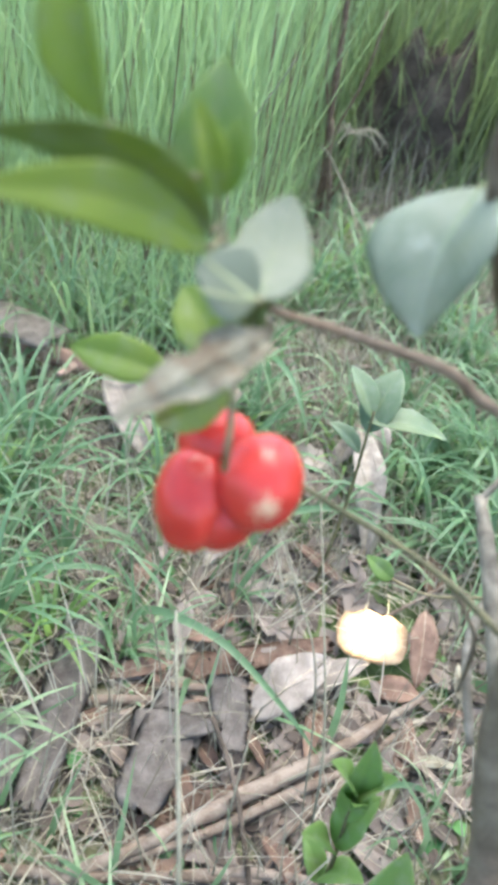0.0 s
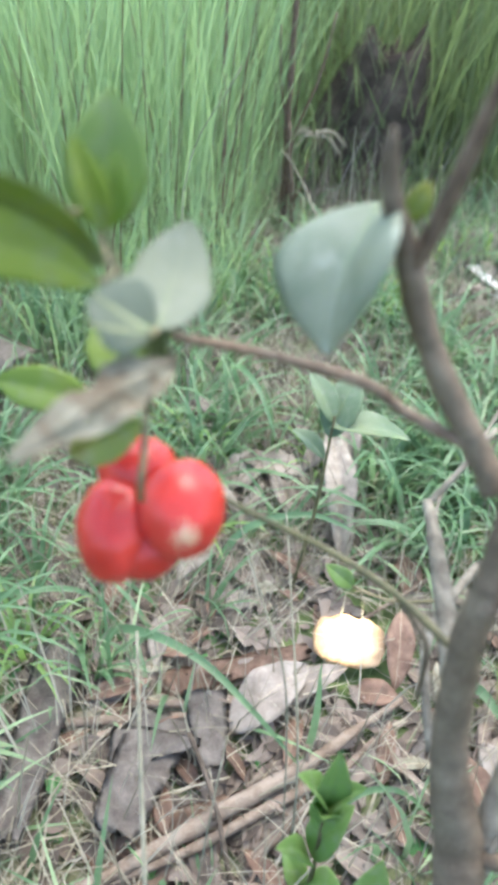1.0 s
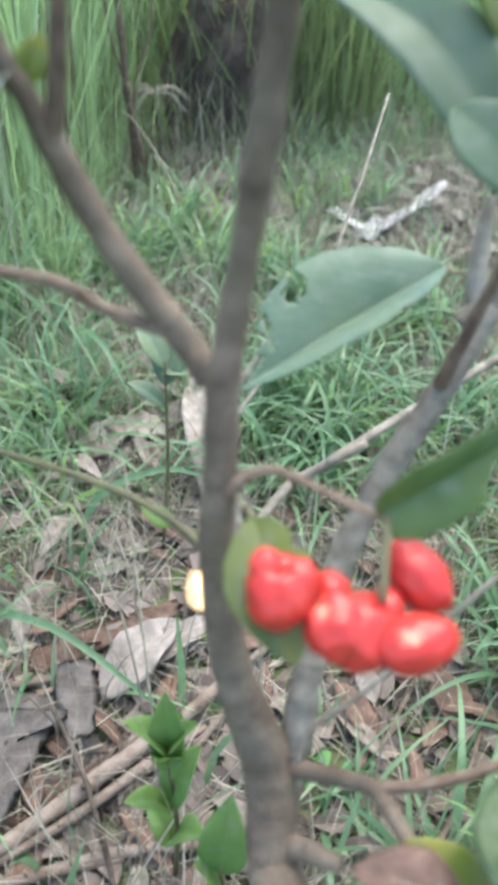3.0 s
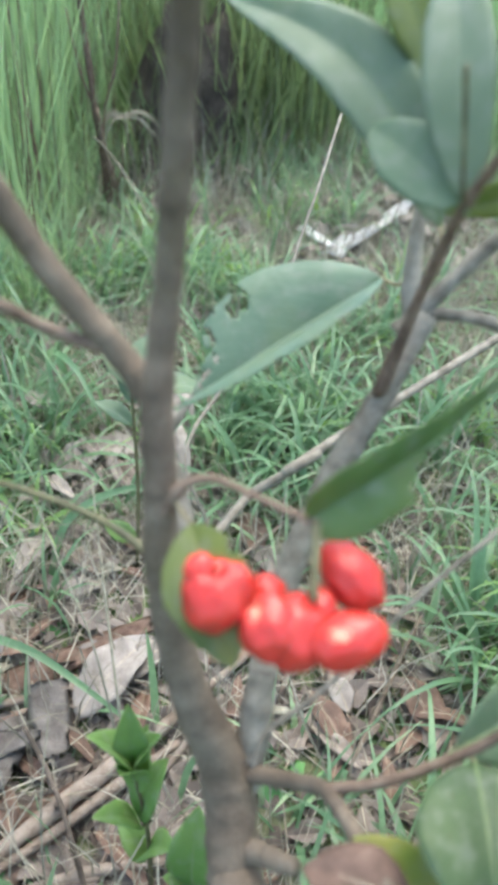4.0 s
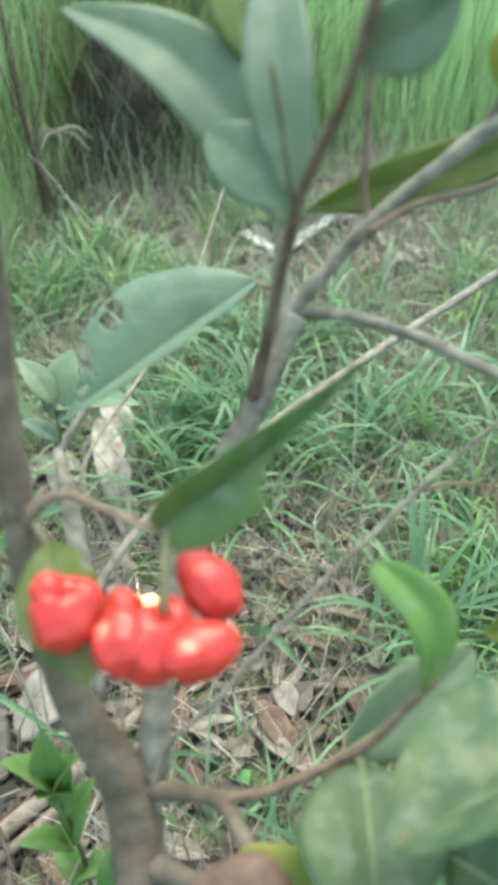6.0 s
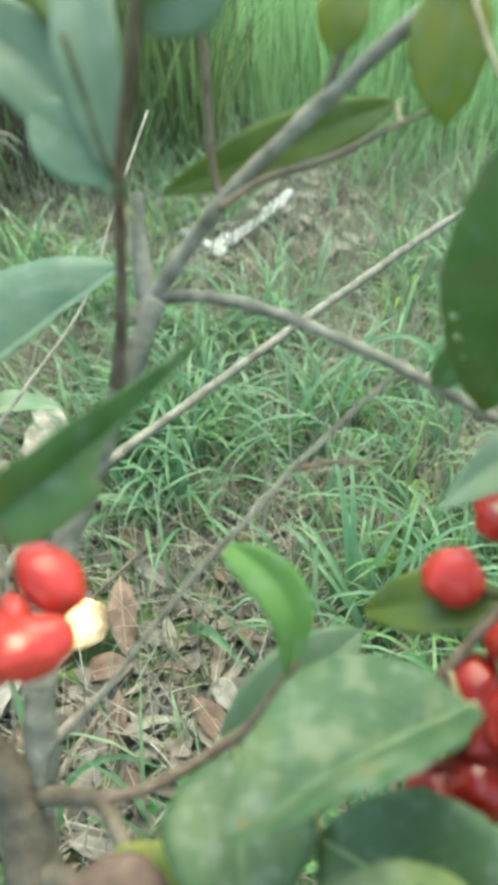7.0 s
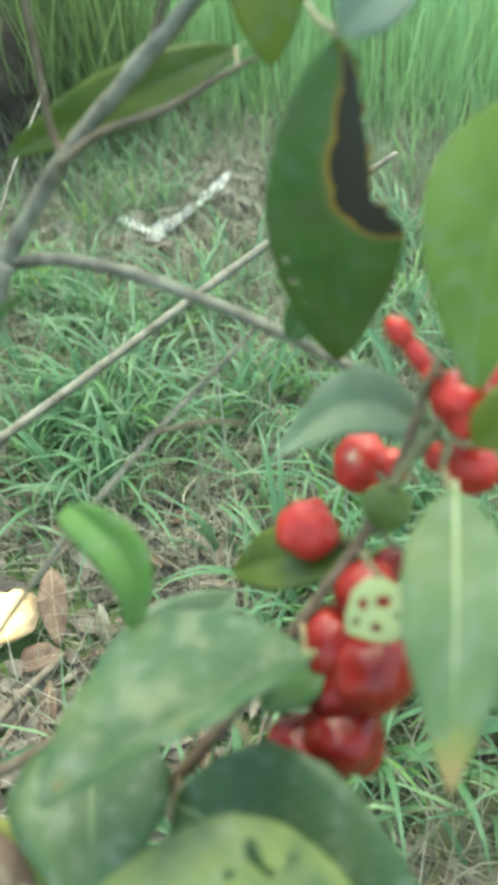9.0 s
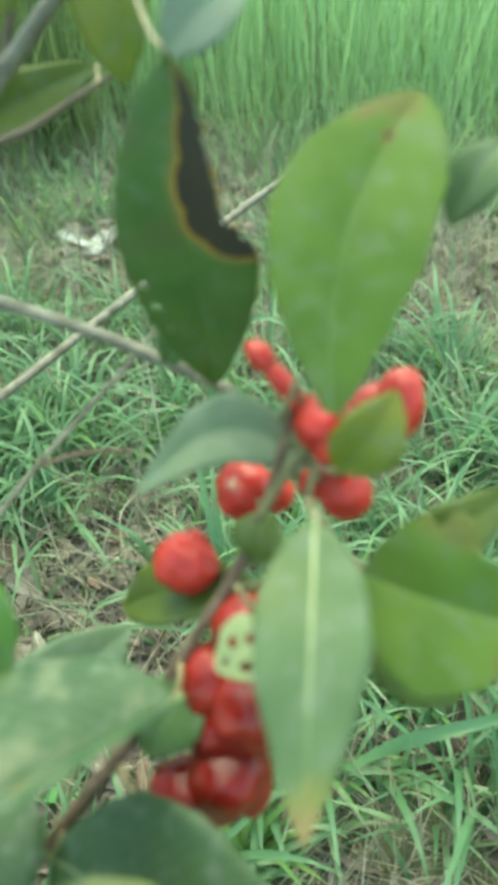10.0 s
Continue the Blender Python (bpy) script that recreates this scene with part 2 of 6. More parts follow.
DEAD_PALE = material("leaf_dead_pale", ((0.15, 0.126, 0.103), (0.218, 0.184, 0.154), (0.295, 0.258, 0.222)), 0.65, 60, 600, 0.5, see=0.12)
DEAD_WHITE = material("leaf_dead_white", ((0.21, 0.177, 0.142), (0.31, 0.27, 0.222), (0.42, 0.378, 0.32)), 0.65, 60, 600, 0.5, see=0.15)
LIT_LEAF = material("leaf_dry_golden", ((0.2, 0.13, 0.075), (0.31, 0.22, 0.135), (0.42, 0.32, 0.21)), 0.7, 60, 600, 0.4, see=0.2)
BARK = ringed(material("bark_grey_brown", ((0.1, 0.075, 0.053), (0.153, 0.119, 0.086), (0.212, 0.172, 0.127)), 0.85, 42, 520, 0.6, spec=0.15, depth=0.0012))
BARK_RED = material("bark_red_brown", ((0.09, 0.06, 0.042), (0.145, 0.1, 0.07), (0.205, 0.152, 0.11)), 0.78, 140, 900, 0.5, spec=0.2)
BARK_PALE = ringed(material("bark_pale_grey", ((0.118, 0.104, 0.08), (0.192, 0.171, 0.134), (0.28, 0.254, 0.204)), 0.85, 90, 900, 0.6, spec=0.2, depth=0.0015))
BRANCH_DRY = material("dead_branch_pale", ((0.115, 0.1, 0.076), (0.185, 0.163, 0.128), (0.275, 0.248, 0.2)), 0.8, 110, 800, 0.5, spec=0.2)
SHOOT = material("shoot_olive", ((0.065, 0.06, 0.028), (0.105, 0.097, 0.043), (0.15, 0.135, 0.065)), 0.6, 120, 900, 0.3)
STRAW = material("straw", ((0.19, 0.175, 0.12), (0.27, 0.25, 0.175), (0.36, 0.34, 0.25)), 0.65, 90, 700, 0.3, island=0.3)
STALK = material("dry_stalk", ((0.10, 0.10, 0.07), (0.15, 0.145, 0.10), (0.21, 0.2, 0.15)), 0.7, 90, 700, 0.3)
LITTER_BARK = material("fallen_bark", ((0.12, 0.102, 0.089), (0.182, 0.16, 0.141), (0.268, 0.24, 0.215)), 0.85, 55, 500, 0.8, spec=0.2, depth=0.002)
RED_BARK = material("fallen_bark_red", ((0.15, 0.095, 0.07), (0.24, 0.16, 0.12), (0.34, 0.245, 0.19)), 0.8, 55, 500, 0.7, spec=0.2, depth=0.002)
STICK = material("dead_stick", ((0.10, 0.075, 0.055), (0.165, 0.125, 0.095), (0.24, 0.195, 0.155)), 0.85, 60, 500, 0.9, spec=0.15, depth=0.002)
BLEACHED = material("bleached_wood", ((0.4, 0.39, 0.37), (0.58, 0.57, 0.54), (0.74, 0.73, 0.7)), 0.75, 40, 400, 0.5)
CHAR = material("weathered_stump", ((0.028, 0.023, 0.018), (0.055, 0.044, 0.034), (0.11, 0.088, 0.069)), 0.9, 22, 160, 0.7, spec=0.1, depth=0.008)
GRASS = material("grass_blade", ((0.09, 0.17, 0.082), (0.165, 0.272, 0.132), (0.3, 0.395, 0.22)), 0.42, 8, 200, 0.1, spec=0.5, island=0.9, see=0.4, see_colour=(0.23, 0.375, 0.18))
GRASS_LIME = material("lime_grass_blade", ((0.125, 0.225, 0.072), (0.19, 0.3, 0.1), (0.28, 0.385, 0.165)), 0.42, 8, 200, 0.1, spec=0.5, island=0.5, see=0.45, see_colour=(0.3, 0.48, 0.12))
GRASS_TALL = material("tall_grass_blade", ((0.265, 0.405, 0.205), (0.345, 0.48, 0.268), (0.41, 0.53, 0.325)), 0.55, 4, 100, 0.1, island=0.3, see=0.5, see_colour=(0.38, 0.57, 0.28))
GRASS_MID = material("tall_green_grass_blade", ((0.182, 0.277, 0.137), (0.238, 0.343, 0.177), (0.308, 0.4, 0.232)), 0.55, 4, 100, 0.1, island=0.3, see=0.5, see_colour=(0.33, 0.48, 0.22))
# shade of the hollow round the stump is put into this darker blade colour
GRASS_SHADE = material("grass_blade_painted_shade", ((0.075, 0.11, 0.05), (0.135, 0.175, 0.078), (0.23, 0.26, 0.13)), 0.6, 4, 100, 0.1, island=0.5, see=0.4, see_colour=(0.18, 0.26, 0.10))
GRASS_DRY = material("dry_grass_blade", ((0.18, 0.16, 0.112), (0.275, 0.248, 0.18), (0.375, 0.346, 0.267)), 0.65, 8, 200, 0.1, island=0.6, see=0.2)
WEED = material("weed_leaf", ((0.06, 0.17, 0.05), (0.10, 0.25, 0.08), (0.16, 0.33, 0.11)), 0.5, 20, 300, 0.2, island=0.4, see=0.3)
LITTER_BACK = material("leaf_litter_grey", ((0.075, 0.06, 0.048), (0.15, 0.128, 0.106), (0.29, 0.262, 0.23)), 0.8, 25, 400, 0.5, island=0.75)
LITTER = material("leaf_litter", ((0.076, 0.059, 0.047), (0.118, 0.094, 0.076), (0.19, 0.156, 0.13)), 0.8, 25, 500, 0.5, island=0.75)


def fruit_material(name, dark, light):
    """Glossy red skin with fine mottling, and tan corky scars."""
    m = bpy.data.materials.new(name)
    m.use_nodes = True
    n, l = m.node_tree.nodes, m.node_tree.links
    bsdf = n["Principled BSDF"]
    tc = n.new("ShaderNodeTexCoord")
    a, b = n.new("ShaderNodeTexNoise"), n.new("ShaderNodeTexNoise")
    a.inputs["Scale"].default_value, b.inputs["Scale"].default_value = 95, 700
    a.inputs["Detail"].default_value = 6.0
    for x in (a, b):
        l.new(tc.outputs["Object"], x.inputs["Vector"])
    ramp = n.new("ShaderNodeValToRGB")
    e = ramp.color_ramp.elements
    e[0].position, e[0].color = 0.22, (*dark, 1)
    e[1].position, e[1].color = 0.72, (*light, 1)
    info = n.new("ShaderNodeObjectInfo")
    ripe = n.new("ShaderNodeMath")
    ripe.operation = "MULTIPLY_ADD"
    l.new(info.outputs["Random"], ripe.inputs[0])
    ripe.inputs[1].default_value = -0.22
    l.new(a.outputs[0], ripe.inputs[2])
    l.new(ripe.outputs[0], ramp.inputs[0])
    scar = n.new("ShaderNodeAttribute")
    scar.attribute_name = "scar"
    add = n.new("ShaderNodeMath")
    add.operation = "MULTIPLY_ADD"
    l.new(b.outputs[0], add.inputs[0])
    add.inputs[1].default_value = 0.5
    l.new(scar.outputs["Fac"], add.inputs[2])
    rng = n.new("ShaderNodeMapRange")
    rng.inputs[1].default_value, rng.inputs[2].default_value = 0.72, 0.92
    l.new(add.outputs[0], rng.inputs[0])
    mix = n.new("ShaderNodeMix")
    mix.data_type = "RGBA"
    l.new(rng.outputs[0], mix.inputs[0])
    l.new(ramp.outputs[0], mix.inputs[6])
    mix.inputs[7].default_value = (0.55, 0.36, 0.24, 1)
    l.new(mix.outputs[2], bsdf.inputs["Base Color"])
    bsdf.inputs["Roughness"].default_value = 0.22
    bsdf.inputs["Specular IOR Level"].default_value = 0.35
    bsdf.inputs["Subsurface Weight"].default_value = 0.55
    bsdf.inputs["Subsurface Radius"].default_value = (0.007, 0.0014, 0.0009)
    bsdf.inputs["Subsurface Scale"].default_value = 1.0
    bsdf.inputs["Coat Weight"].default_value = 0.0
    bp = n.new("ShaderNodeBump")
    bp.inputs["Strength"].default_value, bp.inputs["Distance"].default_value = 0.3, 0.0016
    l.new(a.outputs[0], bp.inputs["Height"])
    l.new(bp.outputs[0], bsdf.inputs["Normal"])
    return m


def ground_material():
    """Brown soil, with a thin growth of moss and small green in patches."""
    m = material("soil", ((0.09, 0.072, 0.05), (0.14, 0.118, 0.084), (0.2, 0.175, 0.125)), 0.95, 14, 240, 1.0, spec=0.1, depth=0.006)
    n, l = m.node_tree.nodes, m.node_tree.links
    bsdf = n["Principled BSDF"]
    soil = bsdf.inputs["Base Color"].links[0].from_socket
    tc, a, b = n.new("ShaderNodeTexCoord"), n.new("ShaderNodeTexNoise"), n.new("ShaderNodeTexNoise")
    a.inputs["Scale"].default_value, a.inputs["Detail"].default_value = 1.3, 8.0
    b.inputs["Scale"].default_value, b.inputs["Detail"].default_value = 26.0, 6.0
    for x in (a, b):
        l.new(tc.outputs["Object"], x.inputs["Vector"])
    grow, tone, green, mix = n.new("ShaderNodeMapRange"), n.new("ShaderNodeMapRange"), n.new("ShaderNodeMix"), n.new("ShaderNodeMix")
    l.new(a.outputs[0], grow.inputs[0])
    grow.inputs[1].default_value, grow.inputs[2].default_value, grow.inputs[3].default_value, grow.inputs[4].default_value = 0.36, 0.52, 0.25, 0.9
    l.new(b.outputs[0], tone.inputs[0])
    tone.inputs[1].default_value, tone.inputs[2].default_value = 0.35, 0.65
    green.data_type = mix.data_type = "RGBA"
    l.new(tone.outputs[0], green.inputs[0])
    green.inputs[6].default_value, green.inputs[7].default_value = (0.04, 0.07, 0.022, 1), (0.1, 0.15, 0.05, 1)
    l.new(grow.outputs[0], mix.inputs[0])
    l.new(soil, mix.inputs[6])
    l.new(green.outputs[2], mix.inputs[7])
    l.new(mix.outputs[2], bsdf.inputs["Base Color"])
    return m


SOIL = ground_material()
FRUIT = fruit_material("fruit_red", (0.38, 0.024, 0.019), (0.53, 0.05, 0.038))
# riper skin, with the shade of the leaves above also put into the red
FRUIT_RIPE_SHADE = fruit_material("fruit_deep_red_shade", (0.165, 0.01, 0.0075), (0.31, 0.02, 0.0135))

# ---- builders ----


def part(name, bm, mat, parent=None, label="", smooth=True):
    """Links a bmesh as one mesh object, under a thing or a part."""
    me = bpy.data.meshes.new(name)
    bm.to_mesh(me)
    bm.free()
    me.materials.append(mat)
    if smooth:
        me.shade_smooth()
    ob = new(name, me)
    if parent:
        ob.parent = parent
    if label:
        ob["label"] = label
    return ob


def spline(points, steps=5):
    """Catmull-Rom through rows of place and radius."""
    p = [np.array(q, float) for q in points]
    p = [2 * p[0] - p[1]] + p + [2 * p[-1] - p[-2]]
    rows = []
    for a, b, c, d in zip(p, p[1:], p[2:], p[3:]):
        for k in range(steps):
            s = k / steps
            rows.append(0.5 * (2 * b + (c - a) * s + (2 * a - 5 * b + 4 * c - d) * s * s + (3 * b - a - 3 * c + d) * s ** 3))
    rows.append(p[-2])
    return rows


def tube(points, sides=9, rough=0.06, steps=5, seed=0, nodes=0.0):
    """A round, slightly knobbly, tapered limb with closed ends; nodes: how far apart its ringed leaf scars stand."""
    bm = bmesh.new()
    mark = bm.verts.layers.float.new("scar")
    rows = spline(points, steps)
    rings, side, run = [], Vector((0.31, 0.17, 0.93)), 0.0
    for i, r in enumerate(rows):
        here = Vector(r[:3])
        way = Vector(rows[min(i + 1, len(rows) - 1)][:3]) - Vector(rows[max(i - 1, 0)][:3])
        way.normalize()
        side = (side - way * side.dot(way))
        if side.length < 1e-4:
            side = way.orthogonal()
        side.normalize()
        other = way.cross(side)
        run += (here - Vector(rows[i - 1][:3])).length if i else 0.0
        scar = run / nodes + 0.6 * noise.noise(Vector((run * 45, points[0][0] * 70, 4.0))) if nodes else 0.5
        worn = 0.35 + 0.65 * abs(noise.noise(Vector((run * 60, points[0][1] * 50, 9.0)))) * 1.6
        ridge = 0.085 * math.exp(-(((scar + 0.5) % 1.0 - 0.5) / 0.07) ** 2) if nodes else 0.0
        ring = []
        for k in range(sides):
            a = 2 * math.pi * k / sides
            out_way = side * math.cos(a) + other * math.sin(a)
            q = here + out_way * r[3]
            bulge = 1 + rough * 0.5 * noise.noise(Vector((i * 1.7, points[0][0] * 90, 0.5))) + rough * 2.2 * noise.noise(q * 140 + Vector((seed, 0, 0))) + rough * noise.noise(q * 45) + ridge * (0.6 + 0.8 * noise.noise(out_way * 1.3 + here * 40))
            x = bm.verts.new(here + out_way * r[3] * bulge)
            x[mark] = worn * min(1.0, ridge * 10.5) * max(0.0, min(1.0, 0.75 + 0.9 * noise.noise(out_way * 1.1 + here * 60)))
            ring.append(x)
        rings.append(ring)
    for a, b in zip(rings, rings[1:]):
        for k in range(sides):
            bm.faces.new((a[k], a[(k + 1) % sides], b[(k + 1) % sides], b[k]))
    bm.faces.new(rings[0][::-1])
    bm.faces.new(rings[-1])
    return bm


def leaf_bmesh(base, tip, normal, width, fold=15, bend=0.1, wave=0.06, burn=(), holes=(), yellow=(), tipbrown=0, nu=22, nv=5, thick=0.00035, shape=0.5, sway=0.0, blunt=0.8):
    """An ovate blade from base to tip: folded on its midrib, arched, wavy at the rim, with bitten holes and scarred spots. Holes and burns: u, v and radii."""
    if holes or burn or yellow:
        nu, nv = 130, 30
    base, tip, nrm = Vector(base), Vector(tip), Vector(normal)
    way = tip - base
    length = way.length
    way.normalize()
    nrm = (nrm - way * nrm.dot(way)).normalized()
    side = nrm.cross(way)
    bm = bmesh.new()
    uvl = bm.loops.layers.uv.new("UVMap")
    scar = bm.verts.layers.float.new("scar")
    grid, place = [], {}
    seed = Vector((base.x * 40, base.y * 40, 3.0))
    for i in range(nu + 1):
        u = i / nu
        half = 0.5 * width * (math.sin(math.pi * u ** (0.72 + 0.3 * shape)) ** blunt if 0 < u < 1 else 0.0) + 0.0007 * (1 - u)
        spine = base + way * (u * length) + (nrm * bend + side * sway) * (length * math.sin(math.pi * u))
        row = []
        for j in range(-nv, nv + 1):
            v = j / nv
            lift = abs(v) * half * math.tan(radians(fold)) * (0.6 + 0.4 * (1 - abs(v)))
            ripple = wave * width * 0.35 * v * v * noise.noise(seed + Vector((u * 4.5, v * 0.8, 0)))
            edge = 1 + (0.06 * noise.noise(seed + Vector((u * 7, 7 + (1 if v > 0 else -1), 0))) + 0.035 * noise.noise(seed + Vector((u * 26, 3 + (1 if v > 0 else -1), 0)))) * abs(v)
            q = spine + side * (v * half * edge * math.cos(radians(fold) * 0.8)) + nrm * (lift + ripple)
            x = bm.verts.new(q)
            s = 0.0
            for bu, bv, ru, rv in burn:
                dist = math.hypot((u - bu) / ru, ((v + 1) / 2 - bv) / rv)
                s = max(s, min(1.0, max(0.0, 0.5 + (1 - dist) * (1.7 if dist < 1 else 0.7))))
            for bu, bv, ru, rv in yellow:
                dist = math.hypot((u - bu) / ru, ((v + 1) / 2 - bv) / rv)
                s = max(s, min(0.29, max(0.0, (1 - dist) * 0.6)))
            if tipbrown:
                s = max(s, min(0.37, max(0.0, (u - 0.72 + 0.1 * noise.noise(Vector((u * 9, v * 2.5, 8.0)))) * 1.6)))
            x[scar] = s
            place[x] = (u, (v + 1) / 2)
            row.append(x)
        grid.append(row)
    for i in range(nu):
        for j in range(2 * nv):
            u, v = (i + 0.5) / nu, (j + 0.5) / (2 * nv)
            gone = False
            for hu, hv, ru, rv in holes:
                ragged = 1 + 0.35 * noise.noise(Vector((u * 30, v * 12, hu * 50)))
                if math.hypot((u - hu) / ru, (v - hv) / rv) < ragged:
                    gone = True
            if gone:
                continue
            f = bm.faces.new((grid[i][j], grid[i + 1][j], grid[i + 1][j + 1], grid[i][j + 1]))
            for lp in f.loops:
                lp[uvl].uv = place[lp.vert]
    bmesh.ops.delete(bm, geom=[x for x in bm.verts if not x.link_faces], context="VERTS")
    bm.normal_update()
    if thick:
        bmesh.ops.solidify(bm, geom=bm.faces[:], thickness=thick)
    return bm, [tuple(base + way * (u * length) + (nrm * bend + side * sway) * (length * math.sin(math.pi * u)) - nrm * 0.0003) for u in (-0.04, 0.0, 0.2, 0.4, 0.6, 0.8, 0.97)]


RIB = material("leaf_midrib", ((0.11, 0.17, 0.06), (0.165, 0.225, 0.085), (0.23, 0.28, 0.13)), 0.5, 100, 700, 0.2)
PETIOLE = material("leaf_stalk", ((0.115, 0.1, 0.05), (0.175, 0.145, 0.075), (0.24, 0.195, 0.11)), 0.55, 100, 700, 0.2)
RIB_PALE = material("pale_leaf_rib", ((0.22, 0.245, 0.12), (0.28, 0.3, 0.155), (0.34, 0.36, 0.2)), 0.5, 100, 700, 0.2)
DRY_RIB = material("dry_midrib", ((0.25, 0.2, 0.13), (0.36, 0.3, 0.2), (0.46, 0.4, 0.3)), 0.6, 100, 700, 0.2)

# ---- the fruiting shrub ----
shrub = tagged(new("shrub"), "leafy shrub with grey stems and lobed red fruits", "shrub")
LEAF_WORDS = {"leaf_green": "dark green leaf", "leaf_bright": "bright green leaf", "leaf_teal": "blue-green leaf", "leaf_grey_pale": "pale grey-green leaf", "leaf_eaten": "pale yellow-green leaf eaten into a net of holes", "leaf_fresh": "fresh curled green leaf", "leaf_seedling": "fresh green leaf", "leaf_dull": "dull grey-green leaf", "leaf_olive": "olive green leaf", "leaf_teal_mid": "blue-green leaf with eaten holes", "leaf_sage": "soft sage green leaf", "leaf_sage_pale": "pale sage green leaf", "leaf_lime": "light yellow-green leaf", "leaf_silver": "silvery grey-green leaf",
              "leaf_pale": "pale green leaf", "leaf_patchy": "green leaf with pale patches", "leaf_spotted": "dark green leaf with a burnt, eaten edge", "leaf_yellowing": "yellowing leaf",
              "leaf_yellow_green": "yellow-green leaf, coloured as if sunlit", "leaf_yellow_pale": "pale yellow-green leaf with eaten holes", "leaf_dead_grey": "dead grey curled leaf", "leaf_dead_brown": "dead brown leaf"}


wood = []  # places along the stems, for the leaf stalks


def limb(name, points, mat):
    wood.extend(Vector(q[:3]) for q in spline(points, 8))
    thick = points[0][3] > 0.004
    part(name, tube(points, sides=14 if thick else 8, rough=0.07, steps=16 if thick else 6, nodes=0.023 if thick else 0.017), mat, shrub)


def leaf(base, tip, normal, width, mat, owner=None, **shape):
    bm, rib = leaf_bmesh(base, tip, normal, width, **shape)
    ob = part("leaf", bm, mat, owner or shrub, LEAF_WORDS.get(mat.name, ""))
    dead = mat in (DEAD_GREY, DEAD_BROWN)
    if owner is None:
        b = Vector(base)
        near = min(wood, key=lambda q: (q - b).length)
        if 0.002 < (near - b).length < 0.09:
            mid = near.lerp(b, 0.55) - Vector((0, 0, 0.12 * (near - b).length))
            part("petiole", tube([(*near, 0.0012), (*mid, 0.001), (*b, 0.0009)], sides=6, rough=0.03), PETIOLE, ob)
    r = 0.001 if width <= 0.03 or mat is BRIGHT else 0.0016
    if not shape.get("holes"):
        part("midrib", tube([(*q, r * 0.55 * (1.1 - 0.15 * k)) for k, q in enumerate(rib)], sides=5, rough=0, steps=3), DRY_RIB if dead else RIB_PALE if mat is PALE else RIB, ob)
    return ob


# ripe picks the deeper red that has leaf shade in its colour
def fruit(centre, ripe=False):
    bm = bmesh.new()
    bmesh.ops.create_icosphere(bm, subdivisions=2, radius=0.004, matrix=Matrix.Translation(centre))
    return part("fruit", bm, FRUIT_RIPE_SHADE if ripe else FRUIT, shrub, "ripe red lobed fruit, coloured darker as in leaf shade" if ripe else "glossy red lobed fruit")


def lobe(owner, centre, u, v, ru, rv, spot=None, boxy=0.97, dent=0.0, lumpy=1.0):
    """One swollen lobe, with long axes u and v and a small corky scar, sunk by dent; boxy: below 1 it grows corners."""
    bm = bmesh.new()
    bmesh.ops.create_icosphere(bm, subdivisions=4, radius=1.0)
    scar = bm.verts.layers.float.new("scar")
    u, v, c = Vector(u), Vector(v), Vector(centre)
    third = u.cross(v)
    rw = 0.97 * min(ru, rv)
    at = Vector(spot or (0, 0, 1)).normalized()
    for x in bm.verts:
        d = (x.co - at).length
        q = Vector([math.copysign(abs(w) ** boxy, w) for w in x.co])
        n1 = noise.noise(q * 1.6 + c * 90 + Vector((3.0, 0.0, 0.0)))
        bulge = 1 + lumpy * (0.09 * n1 + 0.07 * noise.noise(q * 2.7 + c * 50) - 0.05 * abs(noise.noise(q * 2.2 + c * 70)) + 0.02 * noise.noise(q * 5 + c * 30)) - dent * math.exp(-(d / 0.42) ** 2)
        x[scar] = max(0.0, 0.74 - d * 0.8 * (1 + 0.7 * noise.noise(x.co * 3.5 + c * 80))) if spot else 0.0
        x.co = c + (u * q.x * ru + v * q.y * rv + third * q.z * rw) * bulge
    part("lobe", bm, owner.data.materials[0], owner)


def stalk(owner, points):
    part("stalk", tube(points, sides=7, rough=0.05), SHOOT, owner)


# stems and branches
limb("stem", [(0.1880, 0.1100, -0.0200, 0.0184), (0.1871, 0.1448, 0.2141, 0.0143), (0.1861, 0.1626, 0.2361, 0.0132), (0.1863, 0.1932, 0.2714, 0.0125), (0.1699, 0.2125, 0.3280, 0.0088), (0.1634, 0.2274, 0.3896, 0.0075), (0.1653, 0.2363, 0.4383, 0.0066), (0.1669, 0.2444, 0.4698, 0.0062), (0.1707, 0.2498, 0.4949, 0.0052), (0.1739, 0.2496, 0.5205, 0.0050), (0.1763, 0.2440, 0.5488, 0.0050), (0.1790, 0.2414, 0.5792, 0.0047), (0.1813, 0.2353, 0.6098, 0.0044), (0.1837, 0.2363, 0.6311, 0.0037)], BARK)
limb("limb", [(0.1637, 0.2575, 0.4571, 0.0064), (0.1552, 0.2647, 0.4688, 0.0057), (0.1384, 0.2722, 0.4915, 0.0056), (0.1239, 0.2779, 0.5151, 0.0055), (0.1130, 0.2797, 0.5387, 0.0051)], BARK)
limb("limb", [(0.1130, 0.2795, 0.5382, 0.0045), (0.1073, 0.2808, 0.5526, 0.0041), (0.1024, 0.2806, 0.5605, 0.0037), (0.0990, 0.2801, 0.5725, 0.0032), (0.0979, 0.2796, 0.5809, 0.0023), (0.0977, 0.2795, 0.5863, 0.0008)], BARK)
limb("branch", [(0.1130, 0.2793, 0.5376, 0.0037), (0.1175, 0.2778, 0.5553, 0.0033), (0.1204, 0.2744, 0.5742, 0.0030), (0.1230, 0.2728, 0.5944, 0.0027), (0.1262, 0.2697, 0.6154, 0.0021)], BARK_RED)
